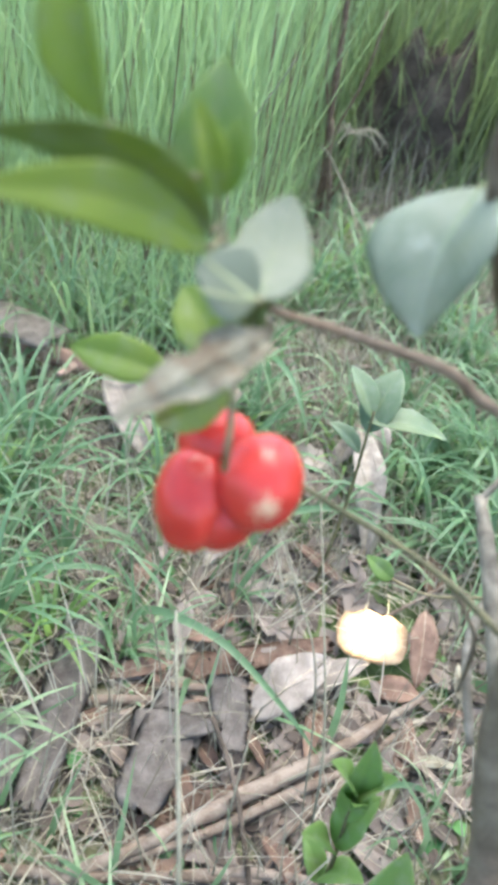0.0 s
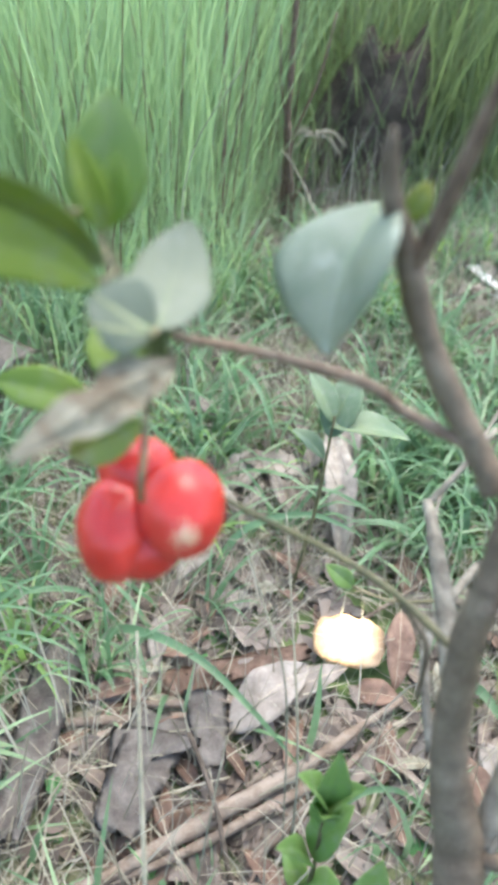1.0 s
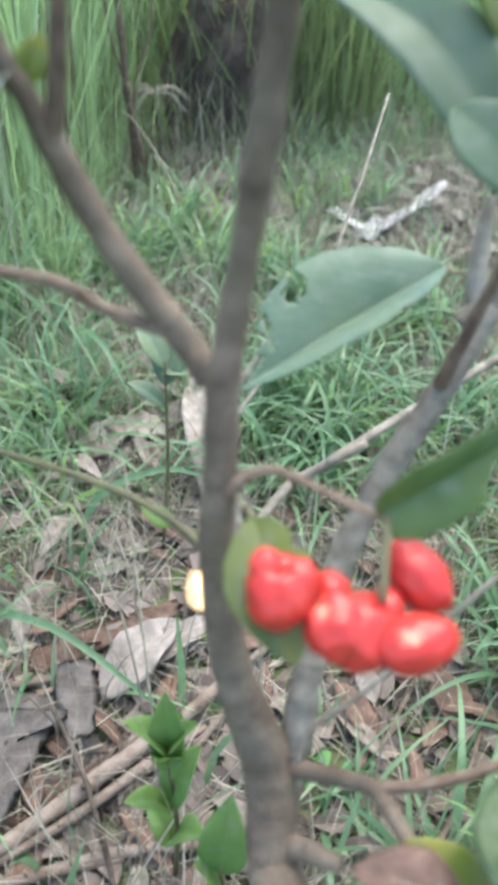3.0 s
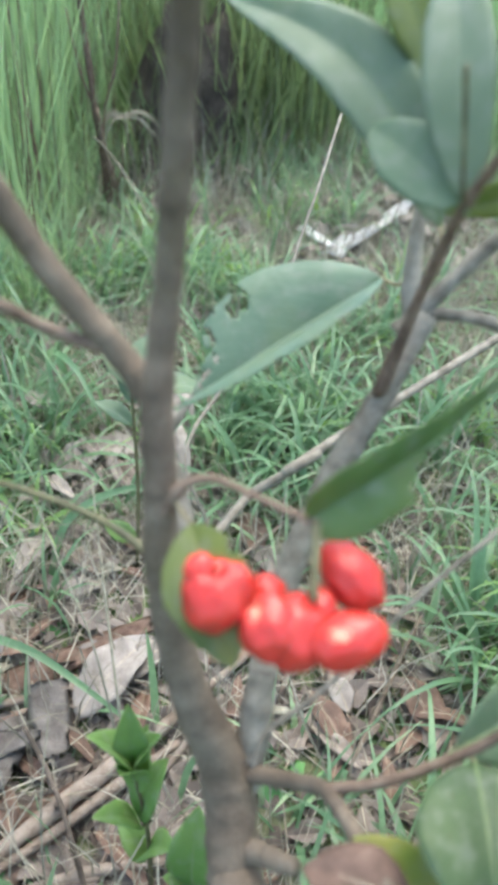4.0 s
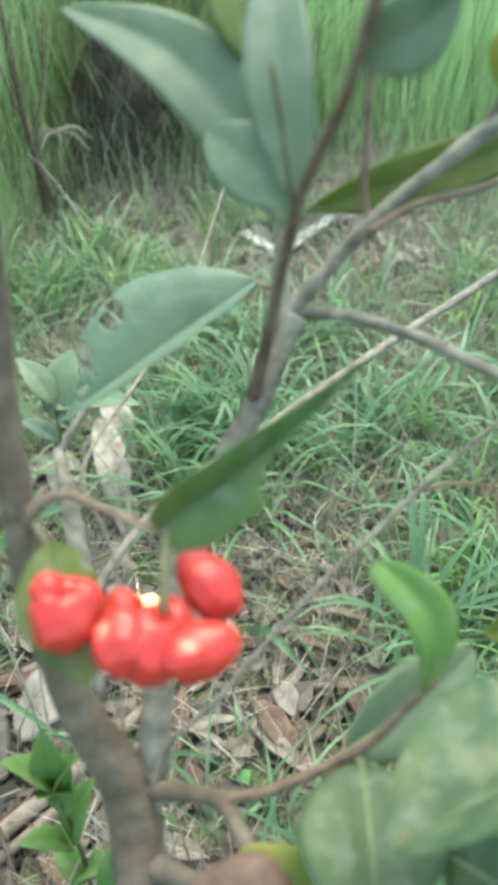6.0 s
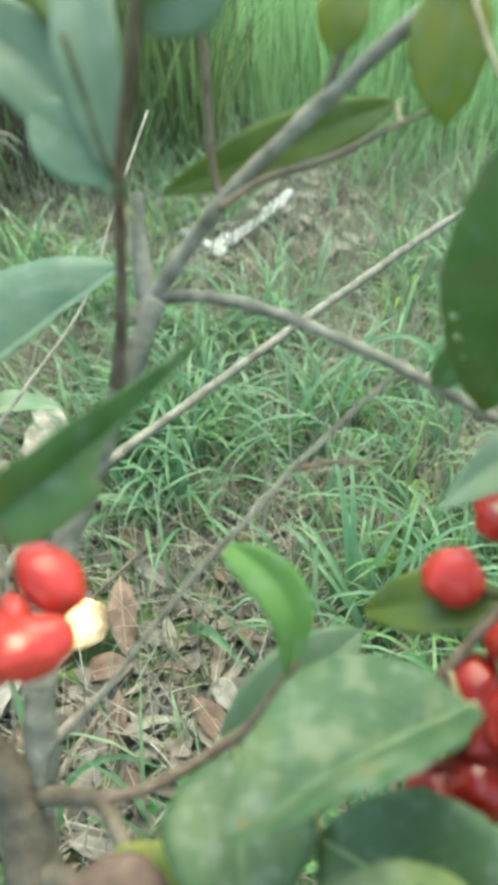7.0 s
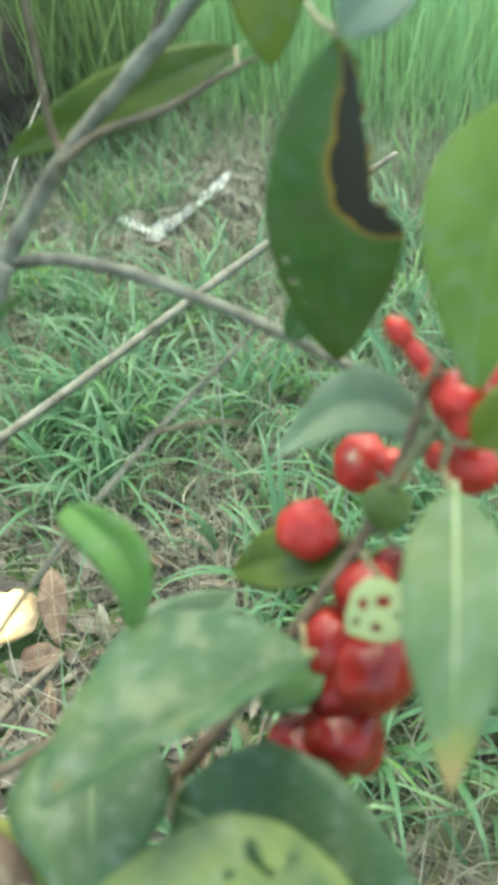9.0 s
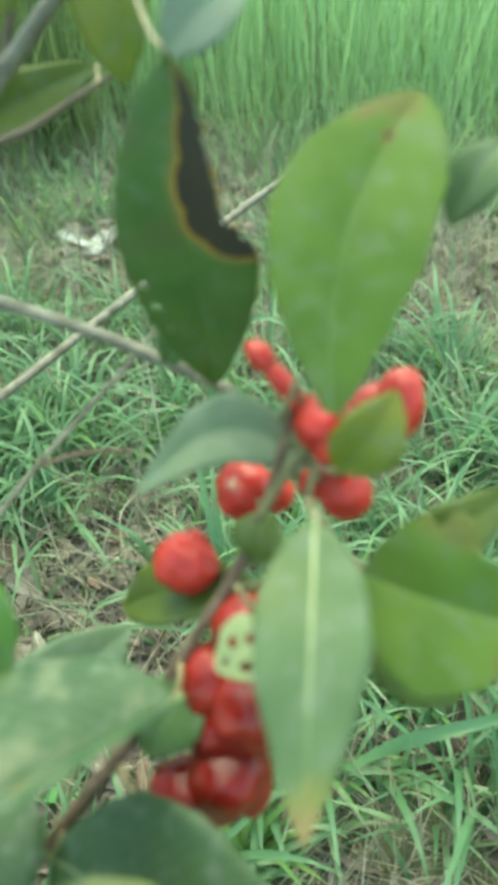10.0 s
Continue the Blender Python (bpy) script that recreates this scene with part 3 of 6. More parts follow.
limb("stem", [(0.1905, 0.1879, 0.2635, 0.0091), (0.1982, 0.1982, 0.2748, 0.0084), (0.2065, 0.2183, 0.3105, 0.0072), (0.2195, 0.2437, 0.3366, 0.0071), (0.2307, 0.2593, 0.3586, 0.0067), (0.2504, 0.2768, 0.3887, 0.0069), (0.2746, 0.2914, 0.4230, 0.0060), (0.2884, 0.3007, 0.4443, 0.0052), (0.2954, 0.3044, 0.4549, 0.0046)], BARK_PALE)
limb("limb", [(0.2863, 0.3154, 0.4398, 0.0052), (0.3009, 0.3162, 0.4568, 0.0040), (0.3306, 0.3153, 0.4907, 0.0036), (0.3541, 0.3126, 0.5112, 0.0036), (0.3716, 0.3076, 0.5271, 0.0038), (0.3949, 0.2975, 0.5494, 0.0032), (0.4107, 0.2888, 0.5653, 0.0032), (0.4283, 0.2796, 0.5837, 0.0027)], BARK_PALE)
limb("stub", [(0.2923, 0.3182, 0.4459, 0.0049), (0.2935, 0.3284, 0.4668, 0.0041), (0.2966, 0.3383, 0.4918, 0.0027)], BARK_PALE)
limb("branch", [(0.2933, 0.3187, 0.4470, 0.0035), (0.3044, 0.3108, 0.4516, 0.0032), (0.3183, 0.3007, 0.4538, 0.0030), (0.3380, 0.2870, 0.4516, 0.0029), (0.3545, 0.2737, 0.4475, 0.0028), (0.3829, 0.2516, 0.4366, 0.0026), (0.4012, 0.2356, 0.4281, 0.0025), (0.4217, 0.2148, 0.4192, 0.0021)], BARK_PALE)
limb("twig", [(0.2700, 0.2876, 0.4251, 0.0034), (0.2759, 0.2873, 0.4514, 0.0028), (0.2808, 0.2781, 0.4948, 0.0024), (0.2827, 0.2640, 0.5267, 0.0023), (0.2856, 0.2500, 0.5498, 0.0021), (0.2884, 0.2385, 0.5674, 0.0020), (0.2914, 0.2318, 0.5887, 0.0021), (0.2949, 0.2282, 0.6078, 0.0016)], BARK_RED)
limb("twig", [(0.3308, 0.3157, 0.4918, 0.0021), (0.3291, 0.3210, 0.5051, 0.0017), (0.3303, 0.3270, 0.5331, 0.0016), (0.3309, 0.3300, 0.5633, 0.0015), (0.3324, 0.3321, 0.5815, 0.0010)], BARK_RED)
limb("twig", [(0.3739, 0.3073, 0.5291, 0.0023), (0.3793, 0.3066, 0.5423, 0.0018), (0.3883, 0.3050, 0.5614, 0.0015), (0.3926, 0.3049, 0.5721, 0.0010)], BARK)
limb("twig", [(0.3270, 0.3063, 0.4914, 0.0021), (0.3482, 0.3073, 0.5012, 0.0018), (0.3772, 0.3039, 0.5075, 0.0017), (0.4010, 0.2984, 0.5183, 0.0013), (0.4161, 0.2918, 0.5249, 0.0009)], BARK)
limb("branch", [(0.1487, 0.2656, 0.4744, 0.0036), (0.1396, 0.2685, 0.4758, 0.0029), (0.1243, 0.2802, 0.4765, 0.0026), (0.1077, 0.2813, 0.4872, 0.0027), (0.0779, 0.2858, 0.4919, 0.0023), (0.0508, 0.2738, 0.5044, 0.0020), (0.0368, 0.2615, 0.5138, 0.0018), (0.0290, 0.2506, 0.5239, 0.0015)], BARK_RED)
limb("shoot", [(0.0300, 0.2506, 0.5218, 0.0015), (0.0247, 0.2505, 0.5283, 0.0011), (0.0161, 0.2519, 0.5410, 0.0011), (0.0123, 0.2528, 0.5527, 0.0010), (0.0101, 0.2528, 0.5607, 0.0007)], SHOOT)
limb("shoot", [(0.0300, 0.2508, 0.5221, 0.0013), (0.0274, 0.2494, 0.5114, 0.0013), (0.0255, 0.2445, 0.4918, 0.0009)], SHOOT)
limb("twig", [(0.1653, 0.2401, 0.3736, 0.0019), (0.1404, 0.2673, 0.3773, 0.0018), (0.1077, 0.2798, 0.3895, 0.0015), (0.0791, 0.2806, 0.4043, 0.0014), (0.0595, 0.2793, 0.4169, 0.0014), (0.0405, 0.2739, 0.4332, 0.0011)], SHOOT)
limb("twig", [(0.1404, 0.2673, 0.3773, 0.0014), (0.1541, 0.2669, 0.3579, 0.0013), (0.1664, 0.2674, 0.3336, 0.0014), (0.1728, 0.2693, 0.2856, 0.0012)], BARK)
limb("twig", [(0.1655, 0.2293, 0.4190, 0.0034), (0.1706, 0.2288, 0.4301, 0.0029), (0.1769, 0.2288, 0.4347, 0.0021), (0.1853, 0.2256, 0.4378, 0.0017), (0.1966, 0.2139, 0.4399, 0.0016), (0.2076, 0.2045, 0.4396, 0.0014), (0.2177, 0.1962, 0.4397, 0.0016)], BARK_RED)
limb("branch", [(0.1927, 0.1933, 0.2719, 0.0051), (0.2038, 0.1858, 0.2803, 0.0044), (0.2176, 0.1752, 0.2915, 0.0040), (0.2267, 0.1657, 0.2997, 0.0037), (0.2336, 0.1407, 0.3069, 0.0036), (0.2403, 0.1165, 0.3106, 0.0032), (0.2497, 0.0893, 0.3074, 0.0028)], BARK)
limb("branch", [(0.2256, 0.1666, 0.2999, 0.0030), (0.2441, 0.1617, 0.3083, 0.0026), (0.2623, 0.1592, 0.3189, 0.0024), (0.2880, 0.1571, 0.3388, 0.0021), (0.3014, 0.1561, 0.3626, 0.0017), (0.3103, 0.1544, 0.3790, 0.0012)], BARK_RED)
limb("stub", [(0.1896, 0.1715, 0.2452, 0.0062), (0.1999, 0.1596, 0.2574, 0.0051), (0.2122, 0.1489, 0.2654, 0.0038)], BARK)
limb("branch", [(0.1983, 0.1901, 0.2792, 0.0019), (0.2069, 0.1996, 0.2951, 0.0015), (0.2312, 0.2051, 0.3134, 0.0014), (0.2617, 0.2168, 0.3390, 0.0013), (0.2913, 0.2271, 0.3624, 0.0014), (0.3126, 0.2341, 0.3752, 0.0014), (0.3378, 0.2443, 0.3895, 0.0013), (0.3630, 0.2534, 0.4020, 0.0012), (0.3866, 0.2578, 0.4168, 0.0012), (0.4043, 0.2617, 0.4286, 0.0009)], BRANCH_DRY)
limb("twig", [(0.3380, 0.2448, 0.3901, 0.0013), (0.3596, 0.2442, 0.3899, 0.0010), (0.3801, 0.2394, 0.3866, 0.0009)], BARK_RED)
limb("branch", [(0.2574, 0.1322, 0.2781, 0.0032), (0.2882, 0.1268, 0.3003, 0.0032), (0.3093, 0.1264, 0.3222, 0.0030), (0.3408, 0.1339, 0.3461, 0.0029), (0.3621, 0.1398, 0.3661, 0.0026), (0.3750, 0.1434, 0.3786, 0.0023), (0.3874, 0.1462, 0.3904, 0.0025), (0.3977, 0.1498, 0.4018, 0.0023), (0.4080, 0.1540, 0.4166, 0.0020), (0.4193, 0.1598, 0.4391, 0.0016), (0.4253, 0.1621, 0.4569, 0.0011)], BARK_RED)
limb("shoot", [(0.4169, 0.1394, 0.4282, 0.0013), (0.4228, 0.1447, 0.4361, 0.0012), (0.4302, 0.1471, 0.4456, 0.0010), (0.4324, 0.1464, 0.4510, 0.0009)], SHOOT)
limb("shoot", [(0.4006, 0.1444, 0.4197, 0.0019), (0.4121, 0.1483, 0.4304, 0.0018), (0.4242, 0.1513, 0.4438, 0.0015), (0.4244, 0.1592, 0.4532, 0.0010)], SHOOT)
limb("branch", [(0.2242, 0.3633, 0.2935, 0.0033), (0.2682, 0.3616, 0.3253, 0.0030), (0.2460, 0.3545, 0.3197, 0.0029), (0.3303, 0.4082, 0.3243, 0.0032), (0.4130, 0.4511, 0.3369, 0.0033), (0.4760, 0.4772, 0.3503, 0.0033), (0.5426, 0.5020, 0.3667, 0.0030), (0.6055, 0.5214, 0.3813, 0.0022)], BRANCH_DRY)
limb("branch", [(0.2242, 0.3633, 0.2935, 0.0033), (0.2025, 0.3370, 0.2926, 0.0031), (0.1858, 0.3105, 0.2940, 0.0030), (0.1765, 0.2816, 0.2954, 0.0029), (0.1779, 0.2419, 0.2791, 0.0028)], BRANCH_DRY)
limb("branch", [(0.1860, 0.2164, 0.2702, 0.0009), (0.1939, 0.3043, 0.3113, 0.0010), (0.1829, 0.3429, 0.3397, 0.0010), (0.1932, 0.3822, 0.3387, 0.0011), (0.2189, 0.4161, 0.3488, 0.0012), (0.2678, 0.5015, 0.3558, 0.0012), (0.3006, 0.5680, 0.3841, 0.0012), (0.3141, 0.5936, 0.3976, 0.0012), (0.3604, 0.7025, 0.4256, 0.0012)], BRANCH_DRY)
limb("stem", [(0.1809, 0.2474, 0.3214, 0.0066), (0.1786, 0.2683, 0.3346, 0.0059), (0.1772, 0.3001, 0.3454, 0.0051), (0.1744, 0.3301, 0.3574, 0.0043), (0.1729, 0.3492, 0.3614, 0.0033)], BARK_PALE)
limb("twig", [(0.1739, 0.3482, 0.3607, 0.0023), (0.1850, 0.3556, 0.3737, 0.0020), (0.2094, 0.3774, 0.3962, 0.0017)], BARK_PALE)
limb("twig", [(0.2816, 0.2640, 0.5262, 0.0010), (0.2791, 0.2629, 0.5307, 0.0009), (0.2757, 0.2638, 0.5510, 0.0008), (0.2720, 0.2647, 0.5719, 0.0012)], SHOOT)
# leaves
limb("petiole", [(0.0281, 0.2274, 0.5371, 0.0007), (0.0199, 0.2295, 0.5409, 0.0006), (0.0110, 0.2316, 0.5457, 0.0004)], RIB_PALE)
limb("petiole", [(0.0282, 0.2273, 0.5368, 0.0007), (0.0196, 0.2272, 0.5369, 0.0006), (0.0105, 0.2273, 0.5379, 0.0004)], RIB_PALE)
# one folded leaf as two: shaded half coloured olive, lit half yellow-green
leaf((0.0112, 0.2496, 0.5460), (-0.0514, 0.2274, 0.5757), (0.1705, -0.9271, -0.3337), 0.0180, OLIVE, fold=14, bend=0.05, sway=-0.21)
leaf((0.0104, 0.2436, 0.5430), (-0.0466, 0.2037, 0.5699), (0.6371, -0.7132, 0.2922), 0.0180, YELLOW_GREEN, fold=12, bend=0.05, sway=-0.09)
leaf((0.0125, 0.2473, 0.5578), (0.0036, 0.2491, 0.5852), (0.3167, -0.9343, 0.1637), 0.0104, YELLOW_GREEN, fold=30, bend=0.1)
leaf((0.0129, 0.2506, 0.5577), (0.0156, 0.2557, 0.5799), (0.0338, -0.9750, 0.2197), 0.0108, BRIGHT, fold=20, bend=0.1)
leaf((0.0294, 0.2380, 0.5314), (0.0358, 0.2816, 0.5486), (0.2584, -0.3847, 0.8861), 0.0264, GREY_PALE, fold=14, bend=-0.08)
leaf((0.0287, 0.2381, 0.5316), (0.0082, 0.2338, 0.5419), (0.4421, -0.6533, 0.6146), 0.0250, GREY_PALE, fold=10, bend=0.08)
leaf((0.0191, 0.2736, 0.4813), (-0.0009, 0.2956, 0.4996), (-0.0185, -0.6487, 0.7609), 0.0253, BRIGHT, fold=20, bend=0.1)
leaf((-0.0036, 0.2922, 0.4579), (-0.0496, 0.3021, 0.4580), (-0.1406, -0.6610, 0.7371), 0.0199, BRIGHT, fold=20, bend=0.1)
leaf((0.0353, 0.2409, 0.5191), (-0.0075, 0.1906, 0.5133), (0.4632, -0.3778, 0.8017), 0.0190, DEAD_GREY, fold=-34, bend=0.12, wave=1.4, holes=((0.5, 0.0, 0.08, 0.16), (0.75, 0.98, 0.07, 0.12), (0.3, 1.0, 0.05, 0.1), (0.62, 0.6, 0.02, 0.05)))
leaf((0.0355, 0.2653, 0.5320), (0.0309, 0.2410, 0.5061), (-0.5899, -0.5340, 0.6057), 0.0188, OLIVE, fold=42, bend=0.14, wave=0.9, yellow=((0.7, 0.3, 0.3, 0.4),), holes=((0.6, 1.0, 0.08, 0.15),))
leaf((0.0236, 0.2418, 0.4903), (-0.0020, 0.2399, 0.4735), (-0.2783, -0.8102, 0.5158), 0.0190, YELLOWING, fold=32, bend=0.1, yellow=((0.95, 0.5, 0.35, 0.6),))
leaf((0.0024, 0.2879, 0.5397), (0.0075, 0.2932, 0.5857), (0.3082, -0.9482, 0.0767), 0.0291, LIME, fold=18, bend=0.06)
leaf((-0.0187, 0.2353, 0.5796), (-0.0299, 0.2532, 0.6213), (-0.6532, -0.7434, 0.1437), 0.0300, YELLOW_GREEN, fold=40, bend=0.05)
leaf((0.1018, 0.2966, 0.5553), (0.0865, 0.2597, 0.5128), (-0.7600, -0.3100, 0.5500), 0.0620, SILVER, fold=25, bend=0.1)
leaf((0.1070, 0.2816, 0.5556), (0.1144, 0.2853, 0.5687), (0.1949, -0.9674, 0.1619), 0.0099, YELLOWING, fold=20, bend=0.1)
leaf((0.1753, 0.2162, 0.4245), (0.1840, 0.1662, 0.4024), (-0.2608, -0.4278, 0.8654), 0.0325, OLIVE, fold=14, bend=0.08, yellow=((0.95, 0.6, 0.4, 0.6),), holes=((0.28, 1.0, 0.06, 0.14),))
leaf((0.2847, 0.3438, 0.4544), (0.1762, 0.3111, 0.4071), (-0.3733, -0.0962, 0.9227), 0.0770, TEAL_MID, fold=40, bend=0.0, holes=((0.53, 0.10, 0.04, 0.10), (0.58, 0.14, 0.03, 0.08), (1.0, 0.0, 0.28, 0.47)))
leaf((0.2141, 0.1974, 0.4403), (0.3032, 0.2336, 0.4757), (0.2639, -0.9232, 0.2795), 0.0317, GREEN, fold=30, bend=0.06, shape=-0.9, holes=((0.5, 0.0, 0.14, 0.42), (0.66, 0.0, 0.2, 0.45), (0.85, 0.0, 0.22, 0.45), (1.0, 0.0, 0.2, 0.42)))
leaf((0.2816, 0.2639, 0.5259), (0.2911, 0.3340, 0.5998), (-0.5035, -0.5936, 0.6278), 0.0255, SAGE_PALE, fold=12, bend=0.1)
leaf((0.2824, 0.2668, 0.5256), (0.2578, 0.3093, 0.5392), (-0.4200, -0.7200, 0.5500), 0.0270, SAGE, fold=12, bend=0.06, blunt=0.6)
leaf((0.2871, 0.2921, 0.5041), (0.2090, 0.3757, 0.5728), (-0.2492, -0.7430, 0.6212), 0.0337, SAGE_PALE, fold=20, bend=0.08, sway=-0.12)
leaf((0.2681, 0.3442, 0.5916), (0.2902, 0.3281, 0.5485), (0.3291, -0.8168, 0.4739), 0.0320, OLIVE, fold=14, bend=0.06)
leaf((0.4113, 0.3147, 0.5232), (0.3080, 0.3426, 0.4874), (-0.3587, -0.8589, 0.3655), 0.0246, OLIVE, fold=22, bend=0.06)
leaf((0.4180, 0.2867, 0.5762), (0.4120, 0.2735, 0.5238), (-0.5816, -0.7702, 0.2617), 0.0309, YELLOWING, fold=18, bend=0.06)
leaf((0.3865, 0.3096, 0.5721), (0.3789, 0.3075, 0.5453), (-0.5025, -0.8393, 0.2076), 0.0205, YELLOWING, fold=20, bend=0.1)
leaf((0.2907, 0.2382, 0.5775), (0.3202, 0.2348, 0.5942), (-0.0546, -0.9927, -0.1080), 0.0236, DULL, fold=18, bend=0.1)
leaf((0.4122, 0.2152, 0.5446), (0.4142, 0.2165, 0.4245), (-0.5383, -0.8426, -0.0176), 0.0490, SPOTTED, fold=20, bend=0.05, burn=((0.10, 0.70, 0.08, 0.12), (0.20, 0.65, 0.09, 0.15), (0.31, 0.61, 0.09, 0.16), (0.40, 0.66, 0.055, 0.17), (0.45, 0.84, 0.045, 0.2)), holes=((0.24, 0.99, 0.20, 0.23), (0.33, 0.93, 0.08, 0.13), (0.12, 0.98, 0.05, 0.1), (0.66, 0.13, 0.012, 0.04), (0.74, 0.16, 0.012, 0.03), (0.58, 0.1, 0.01, 0.03)))
leaf((0.4100, 0.2099, 0.5472), (0.4366, 0.2039, 0.5655), (-0.2000, -0.7000, 0.6800), 0.0222, SILVER, fold=16, bend=0.1)
leaf((0.4327, 0.1592, 0.4158), (0.3673, 0.1666, 0.4283), (0.0872, -0.5861, 0.8055), 0.0265, SAGE_PALE, fold=20, bend=0.05, sway=-0.27)
leaf((0.4290, 0.1456, 0.4512), (0.4829, 0.1900, 0.5284), (-0.2800, -0.7345, 0.6181), 0.0495, BRIGHT, fold=12, bend=0.05, sway=0.1, shape=2.0, blunt=0.64, burn=((0.84, 0.52, 0.012, 0.03),), yellow=((0.99, 0.62, 0.15, 0.6), (0.92, 0.86, 0.11, 0.2), (0.84, 0.52, 0.06, 0.1)))
leaf((0.4120, 0.1241, 0.4335), (0.3725, 0.0543, 0.3984), (-0.1466, -0.3773, 0.9144), 0.0325, PALE, fold=14, bend=0.06, tipbrown=1, shape=0.1, blunt=0.95)
leaf((0.3572, 0.1157, 0.3871), (0.2681, 0.0965, 0.3893), (-0.0531, 0.3547, 0.9335), 0.0681, PATCHY, fold=40, bend=0.03, shape=0.35, blunt=0.62, burn=((0.93, 0.42, 0.012, 0.03), (0.55, 0.8, 0.012, 0.03)))
leaf((0.3059, 0.1540, 0.3718), (0.2957, 0.1881, 0.4143), (-0.3192, -0.7758, 0.5444), 0.0215, FRESH, fold=26, bend=0.08, shape=4.4, blunt=0.36, sway=-0.22)
leaf((0.2792, 0.1608, 0.3298), (0.3556, 0.1954, 0.3289), (0.2901, -0.6215, 0.7277), 0.0392, SAGE, fold=20, bend=0.08)
leaf((0.2839, 0.1530, 0.3335), (0.2692, 0.0890, 0.3238), (-0.0411, -0.1405, 0.9892), 0.0576, TEAL, fold=16, bend=0.08)
leaf((0.3035, 0.1134, 0.3300), (0.3701, 0.0457, 0.3317), (-0.3783, -0.3518, 0.8562), 0.0691, TEAL, fold=18, bend=0.08)
leaf((0.3494, 0.0504, 0.3453), (0.2675, 0.0750, 0.3633), (0.1703, -0.1442, 0.9748), 0.0492, YELLOW_PALE, fold=14, bend=0.12, holes=((0.42, 0.2, 0.03, 0.06), (0.36, 0.3, 0.025, 0.03), (0.39, 0.27, 0.015, 0.03), (0.5, 0.33, 0.015, 0.03), (0.28, 0.2, 0.012, 0.03), (0.3, 0.26, 0.008, 0.02)))
leaf((0.2579, 0.1070, 0.2933), (0.2302, 0.1391, 0.3149), (0.2124, -0.4141, 0.8851), 0.0335, YELLOWING, fold=14, bend=0.08)
leaf((0.2485, 0.1121, 0.3079), (0.2081, 0.1335, 0.3075), (-0.0196, -0.0159, 0.9997), 0.0305, DEAD_BROWN, fold=18, bend=0.12, wave=0.3)
leaf((0.4004, 0.1553, 0.3775), (0.3540, 0.1918, 0.3463), (-0.6402, -0.1754, 0.7479), 0.0281, OLIVE, fold=28, bend=0.14)
leaf((0.3691, 0.1352, 0.3648), (0.3442, 0.1247, 0.3459), (-0.4172, -0.4411, 0.7946), 0.0265, GREEN, fold=18, bend=0.1)
leaf((0.3949, 0.1181, 0.3978), (0.3725, 0.1180, 0.3891), (-0.3333, -0.3721, 0.8663), 0.0214, EATEN, fold=8, bend=0.06, holes=((0.35, 0.42, 0.1, 0.1), (0.6, 0.28, 0.06, 0.09), (0.62, 0.72, 0.08, 0.09), (0.3, 0.72, 0.05, 0.07), (0.82, 0.45, 0.06, 0.08)))
leaf((0.4263, 0.1198, 0.4066), (0.4664, 0.0765, 0.4042), (-0.5755, -0.5663, 0.5900), 0.0579, BRIGHT, fold=16, bend=0.1, yellow=((0.5, 1.0, 0.4, 0.25), (0.9, 0.2, 0.2, 0.4)), holes=((0.62, 1.0, 0.12, 0.16), (0.35, 0.98, 0.05, 0.07)))
leaf((0.4292, 0.1220, 0.4042), (0.4807, 0.1153, 0.4249), (-0.3095, -0.8000, 0.5141), 0.0214, OLIVE, fold=18, bend=0.12)
leaf((0.4288, 0.1164, 0.3824), (0.4438, 0.0855, 0.3659), (-0.5738, -0.5846, 0.5736), 0.0237, OLIVE, fold=18, bend=0.1)
leaf((0.4267, 0.1361, 0.4370), (0.4464, 0.1363, 0.4623), (-0.3488, -0.8941, 0.2809), 0.0233, YELLOWING, fold=20, bend=0.1)
leaf((0.5198, 0.1901, 0.5057), (0.5005, 0.1922, 0.4794), (-0.7816, -0.2908, 0.5518), 0.0224, PALE, fold=18, bend=0.12)
leaf((0.4002, 0.2337, 0.4284), (0.4166, 0.2380, 0.4534), (-0.3701, -0.8446, 0.3869), 0.0150, GREEN, fold=18, bend=0.1)
leaf((0.4063, 0.1509, 0.4164), (0.3989, 0.1441, 0.3999), (-0.6335, -0.5733, 0.5197), 0.0186, OLIVE, fold=20, bend=0.1)
leaf((0.1500, 0.3700, 0.2560), (0.1290, 0.3760, 0.2700), (-0.1, -0.6, 0.8), 0.0130, SEEDLING, fold=20, bend=0.1)
# fruits
hanging = fruit((0.0264, 0.2372, 0.4465))
lobe(hanging, (0.0152, 0.2292, 0.4482), (0.9800, 0.0200, 0.0700), (-0.0600, 0.6500, 0.7600), 0.0148, 0.0199, lumpy=0.45)
lobe(hanging, (0.0392, 0.2330, 0.4576), (0.9600, 0.2200, 0.2600), (-0.2600, 0.6300, 0.7200), 0.0166, 0.0184, (0.05, -0.5, 0.85), lumpy=0.45)
lobe(hanging, (0.0210, 0.2487, 0.4618), (0.9894, 0.0733, 0.1256), (-0.1431, 0.6450, 0.7507), 0.0150, 0.0128, lumpy=0.45)
lobe(hanging, (0.0264, 0.2290, 0.4412), (0.9894, 0.0733, 0.1256), (-0.1431, 0.6450, 0.7507), 0.0140, 0.0136, lumpy=0.45)
stalk(hanging, [(0.0241, 0.2470, 0.4886, 0.0013), (0.0256, 0.2359, 0.4841, 0.0013), (0.0257, 0.2236, 0.4788, 0.0013), (0.0255, 0.2253, 0.4687, 0.0014)])
cluster = fruit((0.2050, 0.1778, 0.4172))
